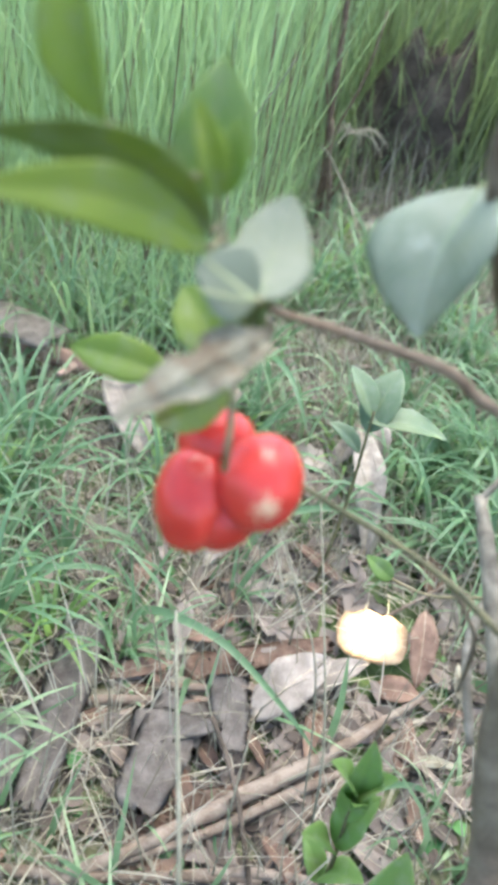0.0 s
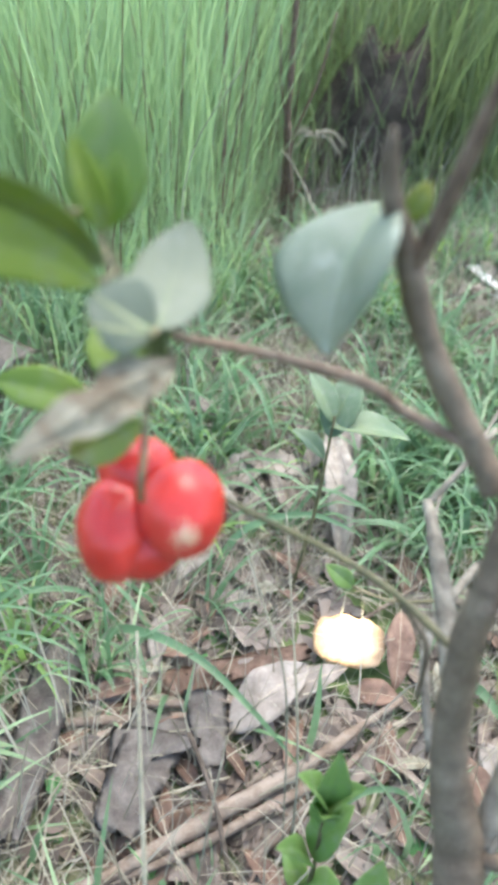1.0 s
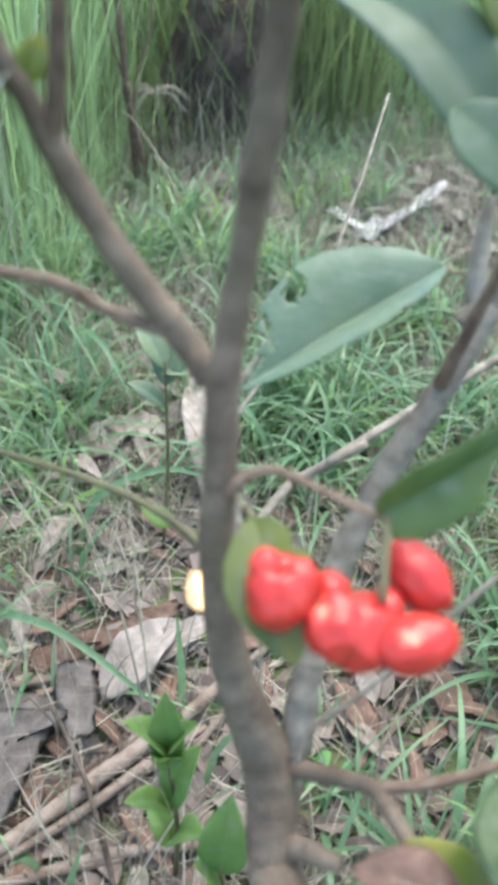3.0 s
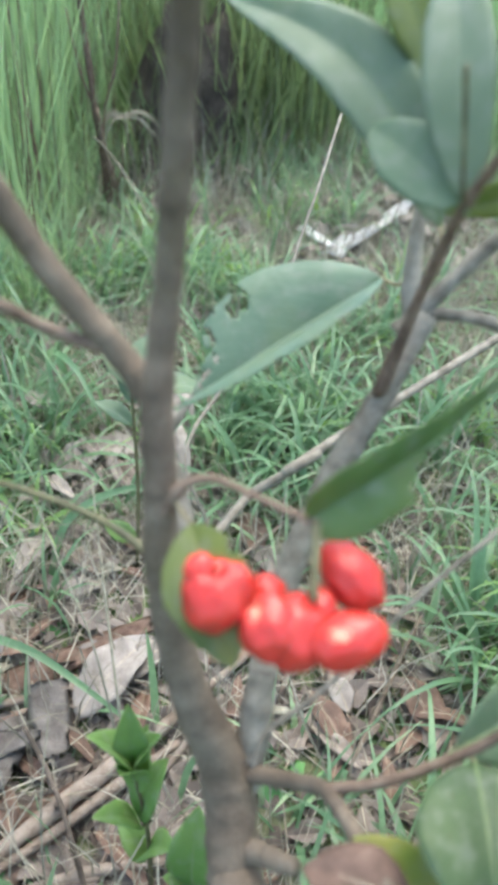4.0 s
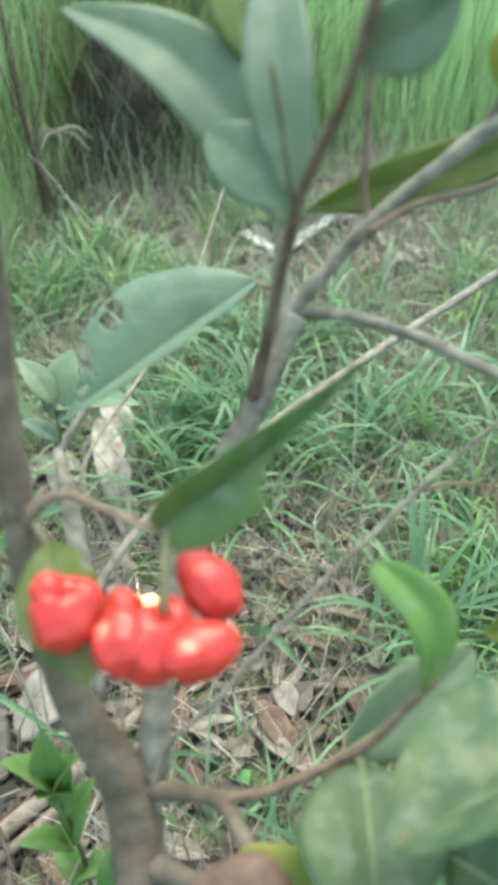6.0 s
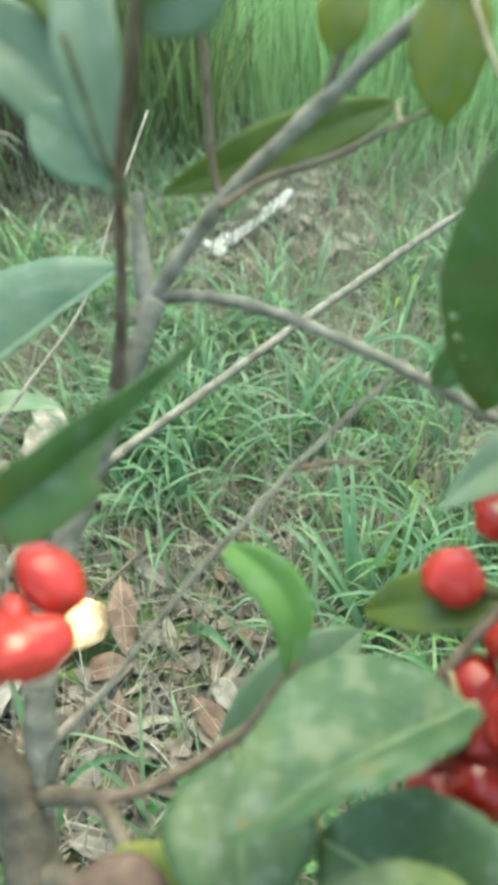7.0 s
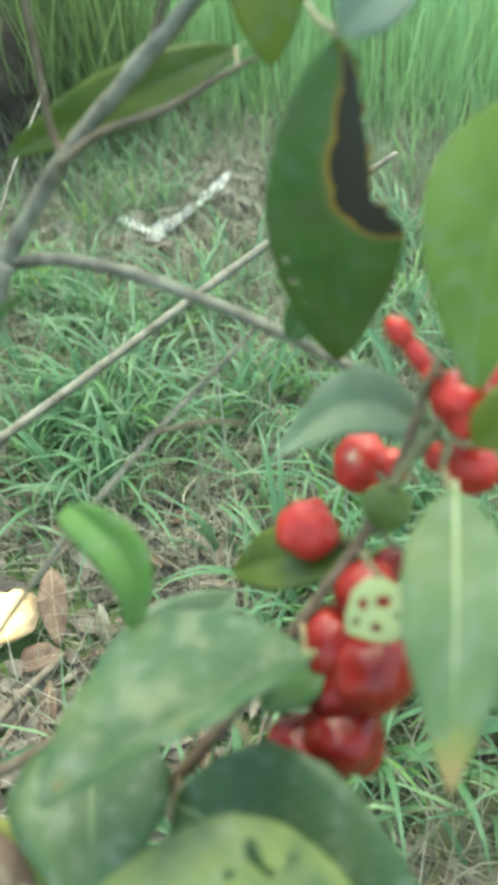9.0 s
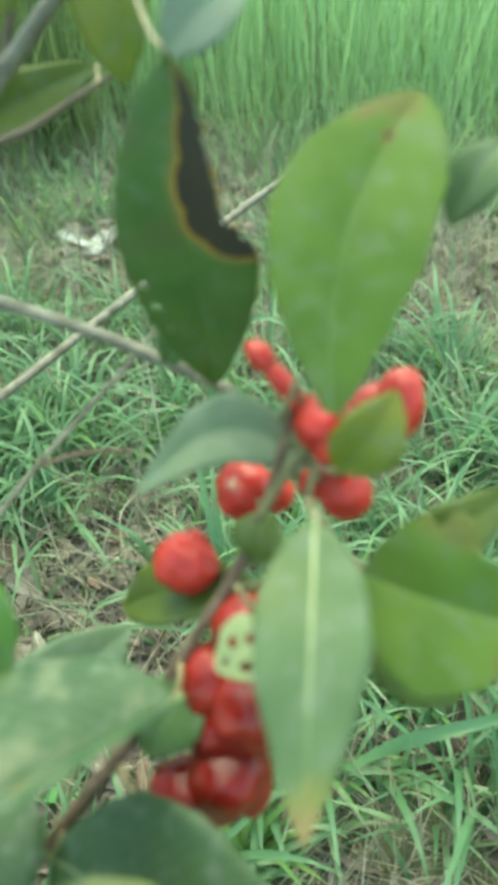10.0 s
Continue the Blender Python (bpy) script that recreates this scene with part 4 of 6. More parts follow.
lobe(cluster, (0.1797, 0.1835, 0.4223), (0.9587, -0.2563, -0.1422), (0.2733, 0.7325, 0.6194), 0.0122, 0.0138, (-0.05, 0.85, 0.5), dent=0.5)
lobe(cluster, (0.1752, 0.1880, 0.4300), (0.9587, -0.2563, -0.1422), (0.2733, 0.7325, 0.6194), 0.0058, 0.0068)
lobe(cluster, (0.1866, 0.1840, 0.4259), (0.9900, -0.1402, -0.0131), (0.1064, 0.7573, 0.6443), 0.0068, 0.0080)
lobe(cluster, (0.1992, 0.1864, 0.4139), (0.9856, -0.1680, 0.0206), (0.1161, 0.7662, 0.6320), 0.0075, 0.0084)
lobe(cluster, (0.1980, 0.1720, 0.4154), (0.9912, -0.0311, 0.1282), (-0.0514, 0.8065, 0.5891), 0.0111, 0.0125, (-0.45, 0.45, 0.75), dent=0.1)
lobe(cluster, (0.2069, 0.1714, 0.4114), (0.9807, -0.1890, 0.0495), (0.1298, 0.7912, 0.5977), 0.0127, 0.0140)
lobe(cluster, (0.2227, 0.1623, 0.4160), (0.9784, -0.0553, 0.2224), (-0.0578, 0.8222, 0.5576), 0.0140, 0.0100, (-0.1, 0.2, 1.0))
lobe(cluster, (0.2162, 0.1754, 0.4138), (0.9755, -0.2076, 0.0732), (0.1332, 0.7776, 0.6145), 0.0066, 0.0107)
lobe(cluster, (0.2304, 0.1872, 0.4190), (0.8665, 0.2343, 0.4590), (-0.4474, 0.7456, 0.4770), 0.0101, 0.0152)
stalk(cluster, [(0.2178, 0.1965, 0.4400, 0.0016), (0.2154, 0.1851, 0.4345, 0.0016), (0.2127, 0.1737, 0.4244, 0.0016)])
upper = fruit((0.4245, 0.1622, 0.4490))
lobe(upper, (0.4300, 0.1517, 0.4445), (0.8509, -0.5178, 0.0885), (0.2318, 0.5484, 0.8034), 0.0107, 0.0107)
lobe(upper, (0.4281, 0.1457, 0.4404), (0.8416, -0.5288, 0.1103), (0.2460, 0.5701, 0.7838), 0.0062, 0.0066)
lobe(upper, (0.4194, 0.1779, 0.4589), (0.3400, -0.7000, -0.6280), (0.8800, 0.0200, 0.4750), 0.0064, 0.0044)
lobe(upper, (0.4232, 0.1702, 0.4520), (0.3400, -0.7000, -0.6280), (0.8800, 0.0200, 0.4750), 0.0090, 0.0036)
stalk(upper, [(0.4255, 0.1626, 0.4577, 0.0012), (0.4205, 0.1558, 0.4577, 0.0012), (0.4150, 0.1538, 0.4493, 0.0012)])
side = fruit((0.3817, 0.1678, 0.3844))
lobe(side, (0.3796, 0.1685, 0.3854), (0.6791, -0.6501, -0.3304), (0.6906, 0.4075, 0.6033), 0.0124, 0.0108, boxy=0.84)
lobe(side, (0.3838, 0.1676, 0.3832), (0.9189, -0.3945, 0.0056), (0.2936, 0.6659, 0.6858), 0.0082, 0.0080)
lobe(side, (0.3842, 0.1712, 0.3902), (0.9189, -0.3945, 0.0056), (0.2936, 0.6659, 0.6858), 0.0052, 0.0062)
stalk(side, [(0.3923, 0.1474, 0.3947, 0.0012), (0.3909, 0.1583, 0.3827, 0.0012), (0.3871, 0.1682, 0.3759, 0.0012)])
side2 = fruit((0.4177, 0.1857, 0.3914))
lobe(side2, (0.4126, 0.1889, 0.3918), (0.8987, -0.4370, 0.0358), (0.2688, 0.6051, 0.7494), 0.0117, 0.0131, (-0.3, 0.2, 0.9))
lobe(side2, (0.4227, 0.1825, 0.3910), (0.8854, -0.4608, 0.0615), (0.2717, 0.6084, 0.7456), 0.0075, 0.0084)
stalk(side2, [(0.4059, 0.1536, 0.4122, 0.0012), (0.4098, 0.1647, 0.4040, 0.0012), (0.4121, 0.1734, 0.3987, 0.0012)])
side3 = fruit((0.4308, 0.1500, 0.4168))
lobe(side3, (0.4343, 0.1457, 0.4167), (0.8420, -0.5236, 0.1295), (0.2746, 0.6074, 0.7454), 0.0096, 0.0092)
lobe(side3, (0.4274, 0.1544, 0.4169), (0.8576, -0.5038, 0.1029), (0.2681, 0.6002, 0.7536), 0.0071, 0.0059)
stalk(side3, [(0.4180, 0.1592, 0.4375, 0.0012), (0.4232, 0.1517, 0.4301, 0.0012), (0.4258, 0.1476, 0.4247, 0.0012)])
edge = fruit((0.4481, 0.1555, 0.4377))
lobe(edge, (0.4590, 0.1537, 0.4408), (0.7993, -0.5995, -0.0674), (0.3960, 0.4545, 0.7962), 0.0082, 0.0129)
lobe(edge, (0.4507, 0.1592, 0.4378), (0.6049, -0.7053, -0.3778), (0.6789, 0.2131, 0.6983), 0.0067, 0.0102)
lobe(edge, (0.4345, 0.1535, 0.4345), (0.8818, -0.4716, -0.0009), (0.3020, 0.5640, 0.7685), 0.0086, 0.0084)
stalk(edge, [(0.4303, 0.1435, 0.4388, 0.0012), (0.4359, 0.1462, 0.4369, 0.0012), (0.4427, 0.1509, 0.4381, 0.0012)])
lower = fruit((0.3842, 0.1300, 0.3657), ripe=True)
lobe(lower, (0.3900, 0.1370, 0.3805), (0.9044, -0.4230, 0.0562), (0.3226, 0.7046, 0.6321), 0.0114, 0.0116)
lobe(lower, (0.4023, 0.1432, 0.3823), (0.8932, -0.4433, 0.0752), (0.3164, 0.6839, 0.6574), 0.0065, 0.0065)
lobe(lower, (0.3744, 0.1328, 0.3623), (0.9197, -0.3919, 0.0247), (0.3319, 0.7447, 0.5790), 0.0122, 0.0143)
lobe(lower, (0.3830, 0.1167, 0.3613), (0.9083, -0.4128, 0.0681), (0.3532, 0.7557, 0.5515), 0.0149, 0.0149)
lobe(lower, (0.3724, 0.1203, 0.3507), (0.9195, -0.3915, 0.0361), (0.3483, 0.7719, 0.5318), 0.0123, 0.0114)
lobe(lower, (0.3833, 0.1299, 0.3572), (0.9121, -0.4069, 0.0506), (0.3411, 0.7451, 0.5732), 0.0115, 0.0124)
stalk(lower, [(0.3798, 0.1441, 0.3820, 0.0013), (0.3809, 0.1358, 0.3814, 0.0013), (0.3792, 0.1280, 0.3755, 0.0013)])
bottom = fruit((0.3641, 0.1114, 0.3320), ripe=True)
lobe(bottom, (0.3690, 0.1113, 0.3369), (0.9701, -0.2424, 0.1226), (0.1948, 0.8502, 0.4736), 0.0157, 0.0148)
lobe(bottom, (0.3511, 0.1152, 0.3317), (0.7597, -0.6153, -0.1736), (0.6413, 0.6408, 0.4385), 0.0113, 0.0127)
lobe(bottom, (0.3608, 0.1113, 0.3260), (0.9276, -0.3732, 0.0172), (0.3568, 0.8107, 0.4642), 0.0120, 0.0106)
lobe(bottom, (0.3756, 0.1078, 0.3335), (0.9164, -0.3958, 0.0602), (0.3702, 0.7940, 0.4822), 0.0086, 0.0122)
stalk(bottom, [(0.3726, 0.1430, 0.3737, 0.0013), (0.3691, 0.1275, 0.3575, 0.0013), (0.3644, 0.1144, 0.3466, 0.0013)])

# ---- ground ----


def height(x, y):
    """The lie of the ground: low bumps round the shrub, flat far out."""
    near = 1.0 / (1.0 + 0.15 * (x * x + y * y))
    return near * (0.012 * noise.noise(Vector((x * 3.1, y * 3.1, 0.4))) + 0.006 * noise.noise(Vector((x * 11, y * 11, 2.2)))) - 0.004


def ground_sheet():
    bm = bmesh.new()
    ring = [0.0] + [0.04 * 1.075 ** k for k in range(118)]
    turn = 72
    rows = []
    for r in ring:
        rows.append([bm.verts.new((0.25 + r * math.cos(2 * math.pi * k / turn), 0.7 + r * math.sin(2 * math.pi * k / turn), height(0.25 + r * math.cos(2 * math.pi * k / turn), 0.7 + r * math.sin(2 * math.pi * k / turn)))) for k in range(turn)] if r else [bm.verts.new((0.25, 0.7, height(0.25, 0.7)))])
    for k in range(turn):
        bm.faces.new((rows[0][0], rows[1][k], rows[1][(k + 1) % turn]))
    for a, b in zip(rows[1:], rows[2:]):
        for k in range(turn):
            bm.faces.new((a[k], b[k], b[(k + 1) % turn], a[(k + 1) % turn]))
    return bm


tagged(part("ground", ground_sheet(), SOIL), "bare brown soil under grass and leaf litter", "ground", kind="structure")
rng = np.random.default_rng(7)


# spots kept open round leaves and bark that lie in the grass
CLEARED = ((0.196, 0.49, 0.05), (-0.107, 0.77, 0.06), (-0.28, 0.88, 0.09), (-0.16, 0.84, 0.05), (0.193, 0.70, 0.05), (0.205, 0.64, 0.04), (0.10, 0.74, 0.06), (-0.085, 0.39, 0.055), (-0.095, 0.32, 0.045), (0.01, 0.34, 0.045), (0.54, 1.28, 0.07), (0.62, 1.31, 0.06), (0.70, 1.36, 0.08))


def bare(x, y):
    """How far the ground is leaf litter rather than grass, 0 to 1."""
    d = math.hypot((x - 0.15) / 0.23, (y - 0.38) / 0.24)
    e = math.hypot((x - 0.31) / 0.12, (y - 0.40) / 0.17)
    for cx, cy, r in CLEARED:
        if math.hypot(x - cx, y - cy) < r:
            return 1.0
    f = max(0.0, 1.15 - min(d, e)) + 0.5 * noise.noise(Vector((x * 6, y * 6, 5.0)))
    return max(0.0, min(1.0, f * 1.4))


def blades(name, spots, tall, wide, mat, lean=0.5, droop=0.5, levels=4):
    """Grass as one mesh of bent, tapering blades. spots: places; tall and wide: ranges."""
    n = len(spots)
    h = rng.uniform(*tall, n)
    w = rng.uniform(*wide, n)
    turn = rng.uniform(0, 2 * np.pi, n)
    face = turn + rng.normal(0, 0.7, n)
    tilt = np.abs(rng.normal(0, lean, n))
    curl = rng.uniform(0.2, 1.0, n) * droop
    verts, faces = np.zeros((n, 2 * levels + 1, 3)), []
    x, y, z = spots[:, 0].copy(), spots[:, 1].copy(), spots[:, 2] - 0.004
    sx, sy = -np.sin(face), np.cos(face)
    for k in range(levels + 1):
        s = k / levels
        half = 0.5 * w * (1 - s ** 1.6) * (0.75 + 0.5 * min(s * 3, 0.5))
        if k < levels:
            verts[:, 2 * k] = np.stack([x - sx * half, y - sy * half, z], 1)
            verts[:, 2 * k + 1] = np.stack([x + sx * half, y + sy * half, z], 1)
        else:
            verts[:, 2 * k] = np.stack([x, y, z], 1)
        a = np.minimum(tilt + curl * s * 1.6, 2.3)
        step = h / levels
        x, y, z = x + np.cos(turn) * np.sin(a) * step, y + np.sin(turn) * np.sin(a) * step, z + np.cos(a) * step
        z = np.maximum(z, 0.004)
    per = 2 * levels + 1
    one = [(2 * k, 2 * k + 1, 2 * k + 3, 2 * k + 2) for k in range(levels - 1)]
    for i in range(n):
        o = i * per
        faces.extend([(o + a, o + b, o + c, o + d) for a, b, c, d in one])
        faces.append((o + per - 3, o + per - 2, o + per - 1))
    me = bpy.data.meshes.new(name)
    me.from_pydata(verts.reshape(-1, 3).tolist(), [], faces)
    me.materials.append(mat)
    me.shade_smooth()
    return new(name, me)


def scatter(n, x0, x1, y0, y1, keep):
    """Random places on the ground, each kept with the chance keep(x, y)."""
    p = np.stack([rng.uniform(x0, x1, n), rng.uniform(y0, y1, n)], 1)
    k = [q for q in p if rng.random() < keep(q[0], q[1])]
    return np.array([(a, b, height(a, b)) for a, b in k])


def patch(x, y):
    """Green growth, 0 to 1, in patches with thin places between."""
    return max(0.1, min(1.0, (0.92 if x < 0.08 or (x > 0.42 and y < 0.62) else 0.32 if x > 0.2 and y > 0.65 else 0.6) + 2.0 * noise.noise(Vector((x * 4.5, y * 4.5, 31.0)))))


def clump(x, y):
    return patch(x, y) * max(0.0, min(1.0, 0.5 + 1.7 * noise.noise(Vector((x * 10, y * 10, 9.0)))))


def tall_edge(x):
    """Where the tall grass begins."""
    if x < 0.0:
        return 1.02 + 0.25 * max(0.0, x + 0.35)
    if x < 0.17:
        return 1.11 + 4.4 * x
    if x < 0.8:
        return 1.86
    return max(1.3, 1.86 - 1.1 * (x - 0.8))


short = scatter(42000, -0.75, 1.5, 0.05, 1.9, lambda x, y: (1 - 0.95 * bare(x, y)) * (0.0 if math.hypot(x - 0.196, y - 0.49) < 0.085 else 1.0) * clump(x, y) * (1.0 if y < tall_edge(x) + 0.1 else 0.0))
tagged(blades("short_grass", short, (0.05, 0.15), (0.0035, 0.0082), GRASS, 0.75, 0.9), "short green grass growing in tufts on the ground", "grass", kind="stuff")
fine = scatter(30000, -0.75, 1.5, 0.05, 1.9, lambda x, y: patch(x, y) * (1 - 0.8 * bare(x, y)) * (0.0 if math.hypot(x - 0.196, y - 0.49) < 0.08 else 1.0) * (1.0 if y < tall_edge(x) + 0.1 else 0.0))
tagged(blades("fine_grass", fine, (0.012, 0.04), (0.0012, 0.003), GRASS, 0.9, 0.6, 3), "fine low green grass between the tufts", "grass", kind="stuff")
dry = scatter(58000, -0.6, 1.4, 0.05, 1.9, lambda x, y: 0.0 if math.hypot(x - 0.196, y - 0.49) < 0.075 else 1.15 - 0.7 * patch(x, y) + (0.5 if 0.4 < x < 1.05 and 0.8 < y < 1.6 else 0.0) if y < tall_edge(x) else 0.2)
tagged(blades("dry_grass", dry, (0.04, 0.14), (0.001, 0.0027), GRASS_DRY, 1.25, 0.5, 3), "dry straw-coloured grass lying among the green", "dry grass", kind="stuff")
straw = scatter(2500, -0.6, 1.4, 0.1, 1.8, lambda x, y: 0.0 if math.hypot(x - 0.196, y - 0.49) < 0.19 else (1.1 - 0.8 * patch(x, y)) * (1.0 if y < tall_edge(x) else 0.0))
tagged(blades("fallen_straw", straw, (0.1, 0.24), (0.0014, 0.003), GRASS_DRY, 1.35, 0.25, 4), "long pale straws fallen across the grass", "straw", kind="stuff")
rest = scatter(46000, -5.2, 5.8, -4.8, 6.2, lambda x, y: 0.0 if (-0.75 < x < 1.5 and 0.05 < y < 1.9) else max(0.0, min(1.0, 1.3 - 0.26 * math.hypot(x - 0.3, y - 0.7) + 0.7 * noise.noise(Vector((x * 1.5, y * 1.5, 3.0))))))
tagged(blades("outer_grass", rest, (0.07, 0.2), (0.006, 0.013), GRASS, 0.75, 0.8, 3), "short green grass round the clearing", "grass", kind="stuff")

tall = scatter(80000, -1.9, 3.4, 1.0, 4.2, lambda x, y: 0.0 if y < tall_edge(x) or math.hypot((x - 0.6) / 2.6, (y - 2.1) / 2.0) > 1 + 0.35 * noise.noise(Vector((x * 2, y * 2, 6.0))) else (0.25 if 0.25 < x < 0.65 and y < 2.2 else min(1.0, 0.35 + 1.2 * (y - tall_edge(x)))) * (1.0 if y < 2.6 else 0.45))
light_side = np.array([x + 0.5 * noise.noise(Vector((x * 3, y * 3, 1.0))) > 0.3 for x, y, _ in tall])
# blades in the hollow get the grass colour with shade painted in
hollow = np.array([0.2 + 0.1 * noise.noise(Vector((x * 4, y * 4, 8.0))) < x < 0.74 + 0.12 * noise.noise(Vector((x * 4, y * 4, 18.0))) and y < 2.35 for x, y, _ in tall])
tagged(blades("tall_grass", tall[hollow], (0.3, 0.9), (0.0015, 0.0046), GRASS_SHADE, 0.2, 0.5, 6), "tall grass round the stump, coloured dark as in shade", "tall grass", kind="stuff")
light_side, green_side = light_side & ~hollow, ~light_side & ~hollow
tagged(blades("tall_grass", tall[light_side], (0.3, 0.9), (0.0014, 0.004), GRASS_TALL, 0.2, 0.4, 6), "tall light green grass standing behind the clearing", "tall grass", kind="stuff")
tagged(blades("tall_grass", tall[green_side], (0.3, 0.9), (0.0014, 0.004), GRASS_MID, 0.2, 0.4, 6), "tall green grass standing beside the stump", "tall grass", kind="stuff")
shade = scatter(2600, 0.22, 0.68, 1.7, 2.6, lambda x, y: 0.75)
tagged(blades("rank_grass", shade, (0.25, 0.8), (0.003, 0.007), GRASS_SHADE, 0.25, 0.5, 5), "rank grass behind the old stump, coloured dark as in shade", "tall grass", kind="stuff")
fringe = scatter(17000, -0.9, 2.2, 0.75, 2.3, lambda x, y: (0.3 if 0.2 < x < 0.8 else 2.6 if x < 0.1 else 1.6) * max(0.0, 0.5 - abs(y - tall_edge(x)) * (2.2 if x < 0.8 else 1.1)) * (0.5 + clump(x, y)))
tagged(blades("half_grown_grass", fringe, (0.1, 0.3), (0.0022, 0.0045), GRASS_MID, 0.3, 0.5, 5), "half-grown light green grass along the edge of the tall", "tall grass", kind="stuff")
stems = scatter(3800, -1.5, 2.6, 1.0, 2.4, lambda x, y: 0.0 if y < tall_edge(x) - 0.05 else (0.9 if y < tall_edge(x) + 0.2 else 0.3) * (0.3 if x < 0.0 else 1.0 if x < 0.55 else 0.35))
tagged(blades("grass_stems", stems, (0.3, 0.8), (0.0022, 0.0046), BARK_RED, 0.13, 0.15, 4), "dark dry stems among the tall grass", "grass stems", kind="stuff")


def flakes(name, spots, size, mat):
    """Small broken dry leaves as one mesh: bent, pointed scraps at all angles."""
    verts, faces = [], []
    for x, y, z in spots:
        s = rng.uniform(*size)
        q = rng.uniform(0.22, 0.5)
        m = Matrix.Translation((x, y, z + 0.003 + 0.3 * s * rng.random() ** 2)) @ Euler((rng.normal(0, 0.35), rng.normal(0, 0.35), rng.uniform(0, 6.28))).to_matrix().to_4x4()
        c = rng.uniform(-0.25, 0.3)
        o = len(verts)
        for a, b, h in ((-0.5, 0, 0), (-0.18, -q, c), (-0.15, 0, 0.02), (-0.2, q, c), (0.2, -0.8 * q, c), (0.18, 0, 0.03), (0.22, 0.8 * q, c), (0.55, 0.05, rng.uniform(-0.1, 0.2))):
            verts.append(tuple(m @ Vector((a * s, b * s * 0.8, h * s * 0.8))))
        faces += [(o, o + 1, o + 2), (o, o + 2, o + 3), (o + 1, o + 4, o + 5, o + 2), (o + 2, o + 5, o + 6, o + 3), (o + 4, o + 7, o + 5), (o + 5, o + 7, o + 6)]
    me = bpy.data.meshes.new(name)
    me.from_pydata(verts, [], faces)
    me.materials.append(mat)
    return new(name, me)


tagged(flakes("leaf_litter", scatter(5200, -0.3, 0.62, 0.08, 0.85, lambda x, y: 0.0 if math.hypot(x - 0.196, y - 0.49) < 0.05 else bare(x, y) + 0.08), (0.01, 0.036), LITTER), "broken dry brown leaf litter on the soil", "leaf litter", kind="stuff")
tagged(flakes("leaf_scraps", scatter(6500, -0.8, 1.4, 0.1, 1.9, lambda x, y: 0.9 - 0.75 * patch(x, y)), (0.01, 0.045), LITTER), "scattered dry leaf scraps in the grass", "leaf litter", kind="stuff")
tagged(flakes("fallen_scraps", scatter(2600, 0.2, 1.0, 1.38, 2.0, lambda x, y: 0.55 + 0.8 * noise.noise(Vector((x * 5, y * 5, 12.0)))), (0.015, 0.055), LITTER_BACK), "grey-brown dry leaf scraps below the tall grass", "leaf litter", kind="stuff")
tagged(flakes("low_weeds", scatter(1500, -0.4, 1.0, 0.1, 1.4, lambda x, y: 0.0 if math.hypot(x - 0.196, y - 0.49) < 0.08 else 0.6 * clump(x + 3, y)), (0.01, 0.028), WEED), "small round-leaved green weeds in the grass", "weeds", kind="stuff")
clover = scatter(900, -0.24, 0.07, 0.16, 0.62, lambda x, y: 0.0 if math.hypot(x - 0.02, y - 0.36) < 0.06 else 0.25 + 0.9 * noise.noise(Vector((x * 14, y * 14, 40.0))))
tagged(flakes("clover", clover, (0.008, 0.02), WEED), "small round-leaved green weeds round the fallen bark", "weeds", kind="stuff")
rotten = scatter(150, 0.14, 0.52, 1.56, 1.72, lambda x, y: 0.8)
tagged(blades("withered_grass", rotten, (0.12, 0.34), (0.002, 0.005), GRASS_SHADE, 0.35, 0.6, 5), "withered grass leaning against the old stump, coloured dark as in shade", "tall grass", kind="stuff")
browned = scatter(160, 0.1, 0.5, 1.5, 1.72, lambda x, y: 0.8)
tagged(blades("brown_grass", browned, (0.08, 0.28), (0.0016, 0.004), LITTER_BACK, 0.5, 0.6, 4), "dead grey-brown grass at the stump's foot", "dry grass", kind="stuff")


def grass_tuft(x, y, n, tall, spread=0.6, wide=(0.004, 0.0065), label="tuft of broad green grass blades", mat=None):
    """A tuft whose blades are parts, arching outwards."""
    mat = mat or GRASS
    tuft = tagged(new("grass_tuft"), label, "grass tuft", "grass tufts round the shrub")
    tuft.location = (x, y, height(x, y))
    r = random.Random(int(x * 1e4) * 7 + int(y * 1e4))
    for _ in range(n):
        a, h, t = r.uniform(0, 6.283), r.uniform(*tall), r.uniform(0.15, spread)
        w = r.uniform(*wide)
        out_way = Vector((math.cos(a), math.sin(a), 0))
        side = Vector((-out_way.y, out_way.x, 0))
        bm = bmesh.new()
        prev, here, rows = None, out_way * 0.004 + Vector((0, 0, -0.004)), []
        for k in range(8):
            s = k / 7
            half = 0.5 * w * (1 - s ** 2.2) + 0.0002
            rows.append((bm.verts.new(here - side * half + Vector((0, 0, half * 0.5))), bm.verts.new(here), bm.verts.new(here + side * half + Vector((0, 0, half * 0.5)))))
            ang = min(2.2, t + s * s * 1.9 * r.uniform(0.8, 1.1))
            here = here + (out_way * math.sin(ang) + Vector((0, 0, math.cos(ang)))) * (h / 7)
            here.z = max(here.z, 0.003)
        for p, q in zip(rows, rows[1:]):
            bm.faces.new((p[0], p[1], q[1], q[0]))
            bm.faces.new((p[1], p[2], q[2], q[1]))
        part("blade", bm, mat, tuft)


